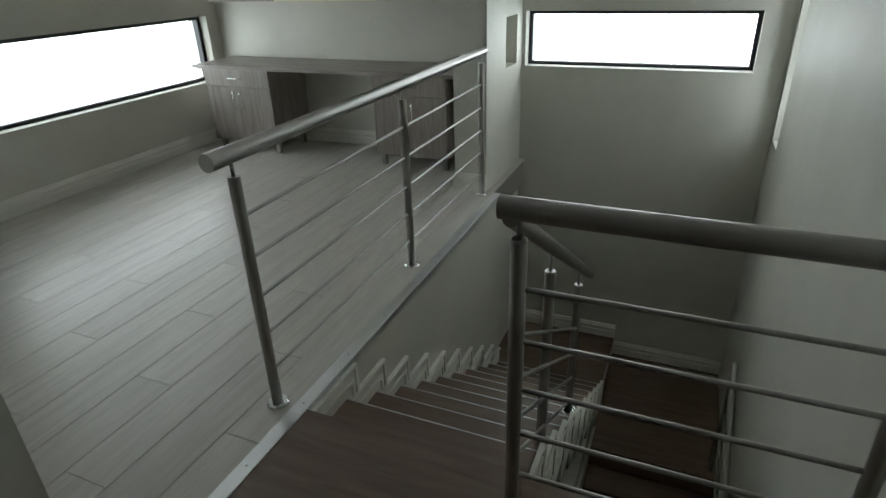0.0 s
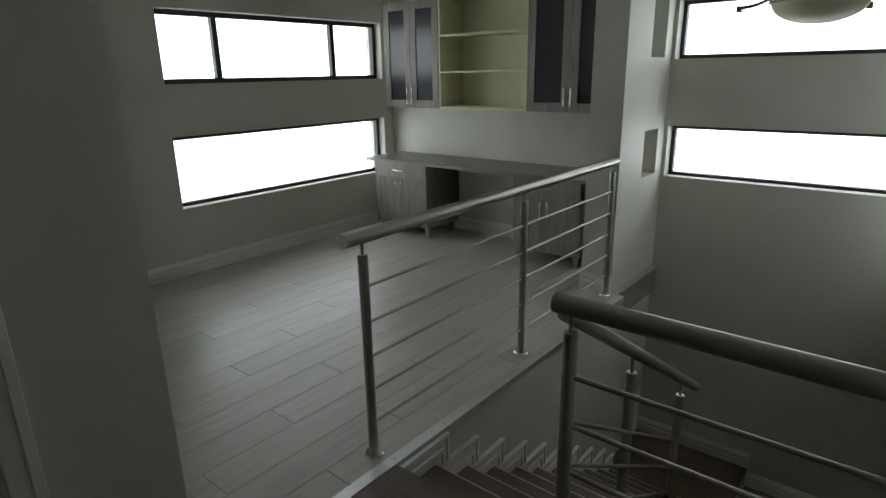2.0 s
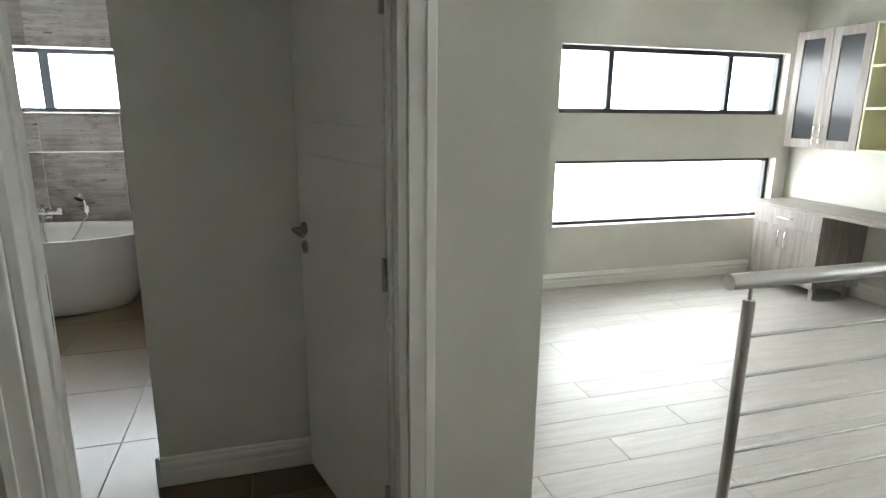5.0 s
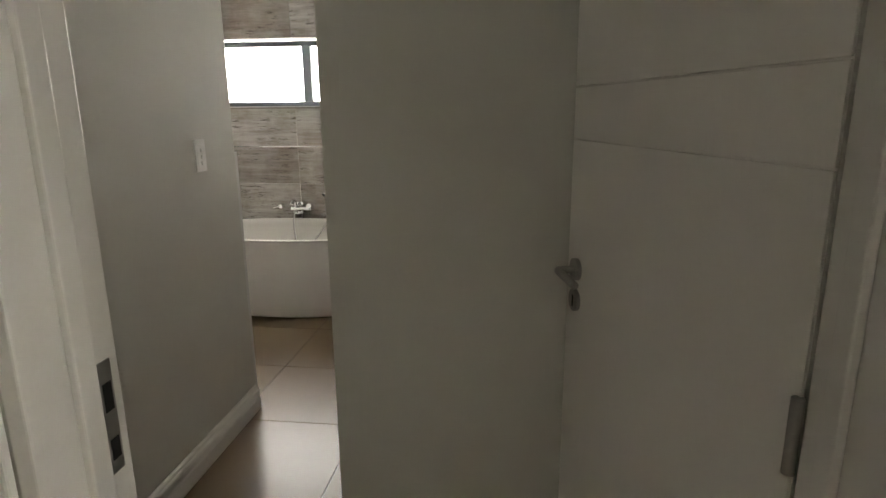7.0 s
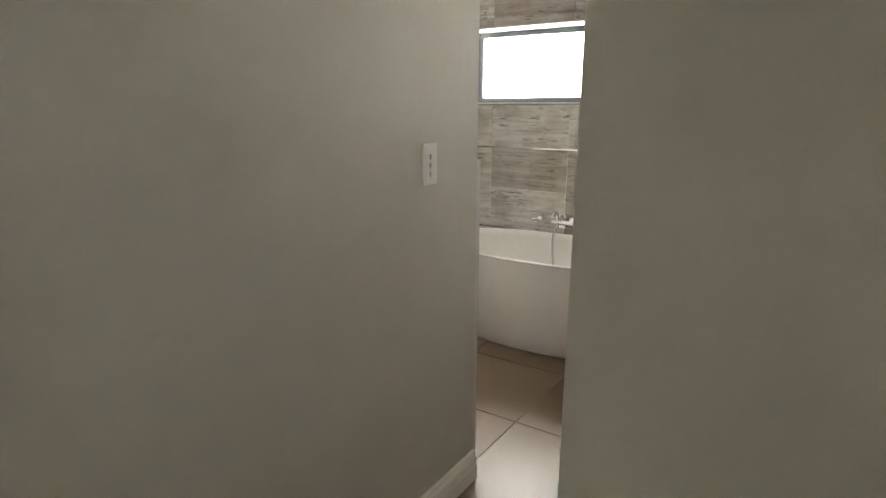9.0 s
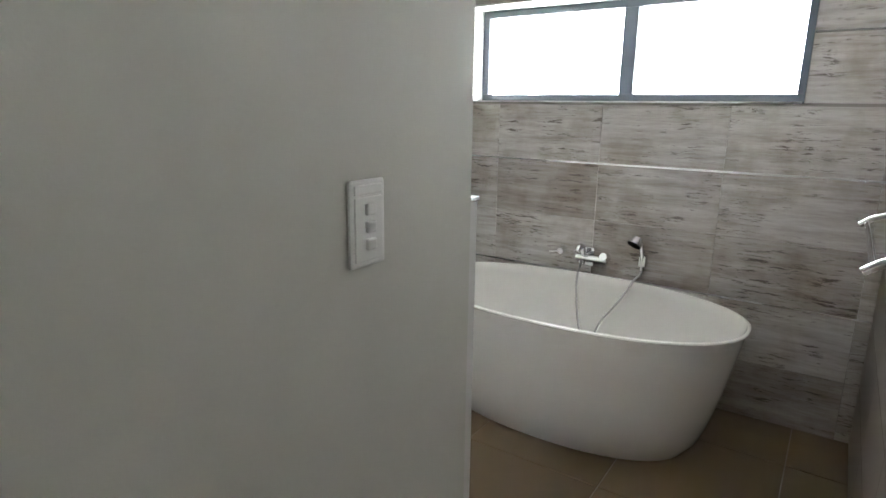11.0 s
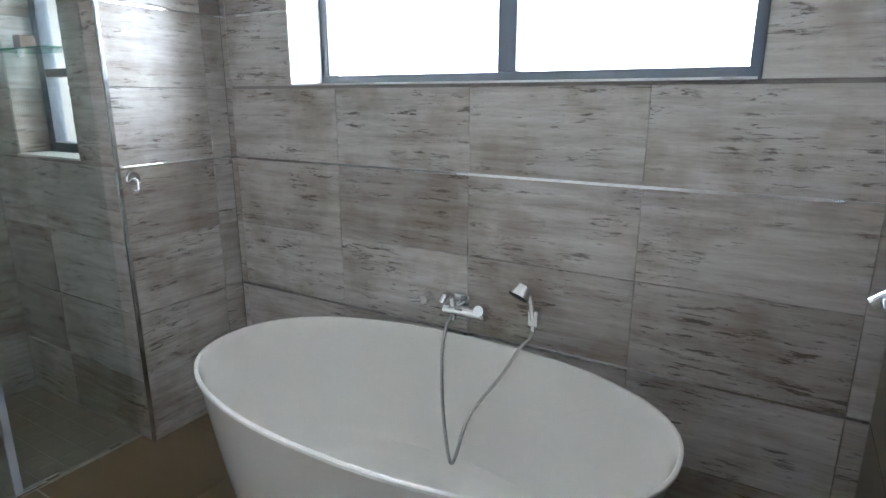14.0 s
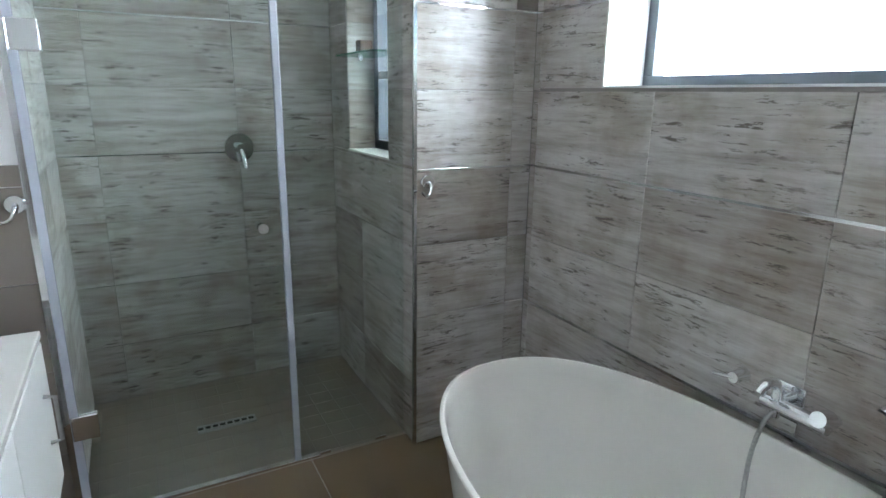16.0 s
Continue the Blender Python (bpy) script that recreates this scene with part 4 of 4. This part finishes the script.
def tiled(wall, axis, face, out, u0, u1, z0, z1, origin, holes=(), skin=SKIN, shift=0.0, plain=-9.0):
    """Clads a wall face with 600 x 300 mm tiles, leaving openings free."""
    zs = cuts(z0, z1, ROW0, ROW)
    for j, (za, zb) in enumerate(zip(zs, zs[1:])):
        for ua, ub in zip(*(lambda c: (c, c[1:]))(cuts(u0, u1, origin + (shift if j % 2 else 0), 0.6))):
            bits = [(ua, ub, za, zb)]
            for h in holes:
                nxt = []
                for (p, q, r, s) in bits:
                    if q <= h[0] or p >= h[1] or s <= h[2] or r >= h[3]:
                        nxt.append((p, q, r, s))
                        continue
                    if r < h[2]:
                        nxt.append((p, q, r, h[2]))
                    if s > h[3]:
                        nxt.append((p, q, h[3], s))
                    rr, ss = max(r, h[2]), min(s, h[3])
                    if p < h[0]:
                        nxt.append((p, h[0], rr, ss))
                    if q > h[1]:
                        nxt.append((h[1], q, rr, ss))
                bits = nxt
            for p, q, r, s in bits:
                w, h_ = q - p - JOINT, s - r - JOINT
                if w < 0.01 or h_ < 0.01:
                    continue
                c = face - out * skin / 2
                if axis == "x":
                    piece("tile", wall, M_TILE_Y, skin, w, h_, (c, (p + q) / 2, (r + s) / 2))
                else:
                    piece("tile", wall, M_DADO if s < plain else M_TILE_X, w, skin, h_, ((p + q) / 2, c, (r + s) / 2))


O = bpy.data.objects
tiled(O["wall_bath_west"], "x", BX, 1, -2.37, 0.128, -0.03, CZ, -1.136, [(-1.973, -0.256, 1.461, 1.985)])
tiled(O["wall_bath_pier"], "y", -2.37, 1, BX + 0.001, -3.165, -0.03, CZ, BX + 0.1, (), SKIN)
tiled(O["wall_bath_pier"], "x", -3.165, 1, -3.36, -2.379, -0.03, CZ, -2.96, [(-3.11, -2.62, 1.165, 2.0)])
tiled(O["wall_shower_south"], "y", -3.36, 1, -3.165, -1.93, -0.03, CZ, -2.69, ())
tiled(O["wall_bath_north"], "y", 0.12, -1, BX, -0.662, -0.03, 1.23, -3.10, (), SKIN, 0.0, 1.2)
tiled(O["wall_shower_east"], "y", -2.462, 1, -1.93, -1.42, -0.03, 1.215, -1.93, (), SKIN, 0.0, 1.3)
tiled(O["wall_shower_east"], "x", -1.938, -1, -3.36, -2.47, -0.03, CZ, -2.96, ())
# reveals of the deep shower window and the bath window
tiled(O["wall_bath_pier"], "y", -3.102, 1, -3.298, -3.166, 1.173, 2.0, BX, ())
tiled(O["wall_bath_pier"], "y", -2.628, -1, -3.298, -3.166, 1.173, 2.0, BX, ())
structure("sill_shower", box(-3.298, -3.160, -3.11, -2.62, 1.165, 1.173), M_WHITE, "white tiled sill of the shower window", "sill")
structure("reveal_bath_side", box(BX - 0.185, BX + 0.002, -1.973, -1.965, 1.461, 1.985), M_WHITE, "white window reveal", "trim")
structure("reveal_bath_top", box(BX - 0.185, BX + 0.002, -1.965, -0.264, 1.977, 1.985), M_WHITE, "white window reveal", "trim")
structure("reveal_bath_end", box(BX - 0.185, BX + 0.002, -0.264, -0.256, 1.461, 1.985), M_GREYALU, "grey window reveal", "trim")
structure("sill_bath", box(BX - 0.185, BX + 0.004, -1.965, -0.264, 1.461, 1.468), M_STRIP, "aluminium edged window sill above the bath", "sill")

# chrome listello strips and corner trims
def strip(name, x0, x1, y0, y1, z0, z1):
    structure(name, box(x0, x1, y0, y1, z0, z1, 0.001), M_CHROME, "thin chrome trim between the wall tiles", "trim")


for z in (0.55, 1.15):
    strip("trim_bath_west", BX - 0.001, BX + 0.004, -2.368, 0.118, z - 0.005, z + 0.005)
strip("trim_bath_west", BX - 0.001, BX + 0.004, -2.368, -1.975, 1.745, 1.755)
strip("trim_bath_west", BX - 0.001, BX + 0.004, -0.254, 0.118, 1.745, 1.755)
for z in (1.15, 1.75):
    strip("trim_pier", BX + 0.004, -3.167, -2.371, -2.366, z - 0.004, z + 0.004)
    strip("trim_shower", -3.163, -1.94, -3.361, -3.357, z - 0.003, z + 0.003)
strip("trim_pier_corner", -3.173, -3.159, -2.378, -2.364, -0.03, CZ)
strip("trim_shower_corner", -1.944, -1.924, -2.476, -2.457, -0.03, CZ)
ROOM[0] = HOUSE
structure("wall_grey_ledge", box(-1.737, -1.7105, -0.57, -0.452, 0.0, 1.279), M_BATHWALL, "white painted low ledge on the wall end", "wall")
strip("trim_dado_end", -1.742, -1.712, -0.57, -0.449, 1.279, 1.287)

# planks of the study floor
x = WX
row = 0
while x < 0.312 - 0.01:
    x1 = min(x + 0.192, 0.312)
    start = 1.60 - ((row * 0.47) % 1.28)
    y = start
    while y < NY:
        a, b = max(y, 1.60), min(y + 1.28, NY)
        if b - a > 0.02:
            piece("plank", study_floor, M_PLANK, x1 - x - 0.0015, b - a - 0.0015, 0.012, ((x + x1) / 2, (a + b) / 2, -0.006), 0.0015)
        y += 1.28
    x += 0.192
    row += 1

# bathroom and passage floor tiles
for xa, xb in zip(*(lambda c: (c, c[1:]))(cuts(BX + BATH.x, 0.262, -1.0, 0.6))):
    for ya, yb in zip(*(lambda c: (c, c[1:]))(cuts(-2.46 + BATH.y, 1.40, 0.1, 0.6))):
        piece("tile", lobby_floor, M_FLOORTILE, xb - xa - 0.004, yb - ya - 0.004, 0.01, ((xa + xb) / 2, (ya + yb) / 2, -0.005), 0.001)
ROOM[0] = BATH_FLOOR
for xa, xb in zip(*(lambda c: (c, c[1:]))(cuts(-3.165, -1.93, -2.475, 0.1))):
    for ya, yb in zip(*(lambda c: (c, c[1:]))(cuts(-3.36, -2.46, -2.895, 0.1))):
        if -2.62 < (xa + xb) / 2 < -2.33 and -2.94 < (ya + yb) / 2 < -2.85:
            continue
        piece("tile", lobby_floor, M_MOSAIC, xb - xa - 0.003, yb - ya - 0.003, 0.008, ((xa + xb) / 2, (ya + yb) / 2, -0.006), 0.001)
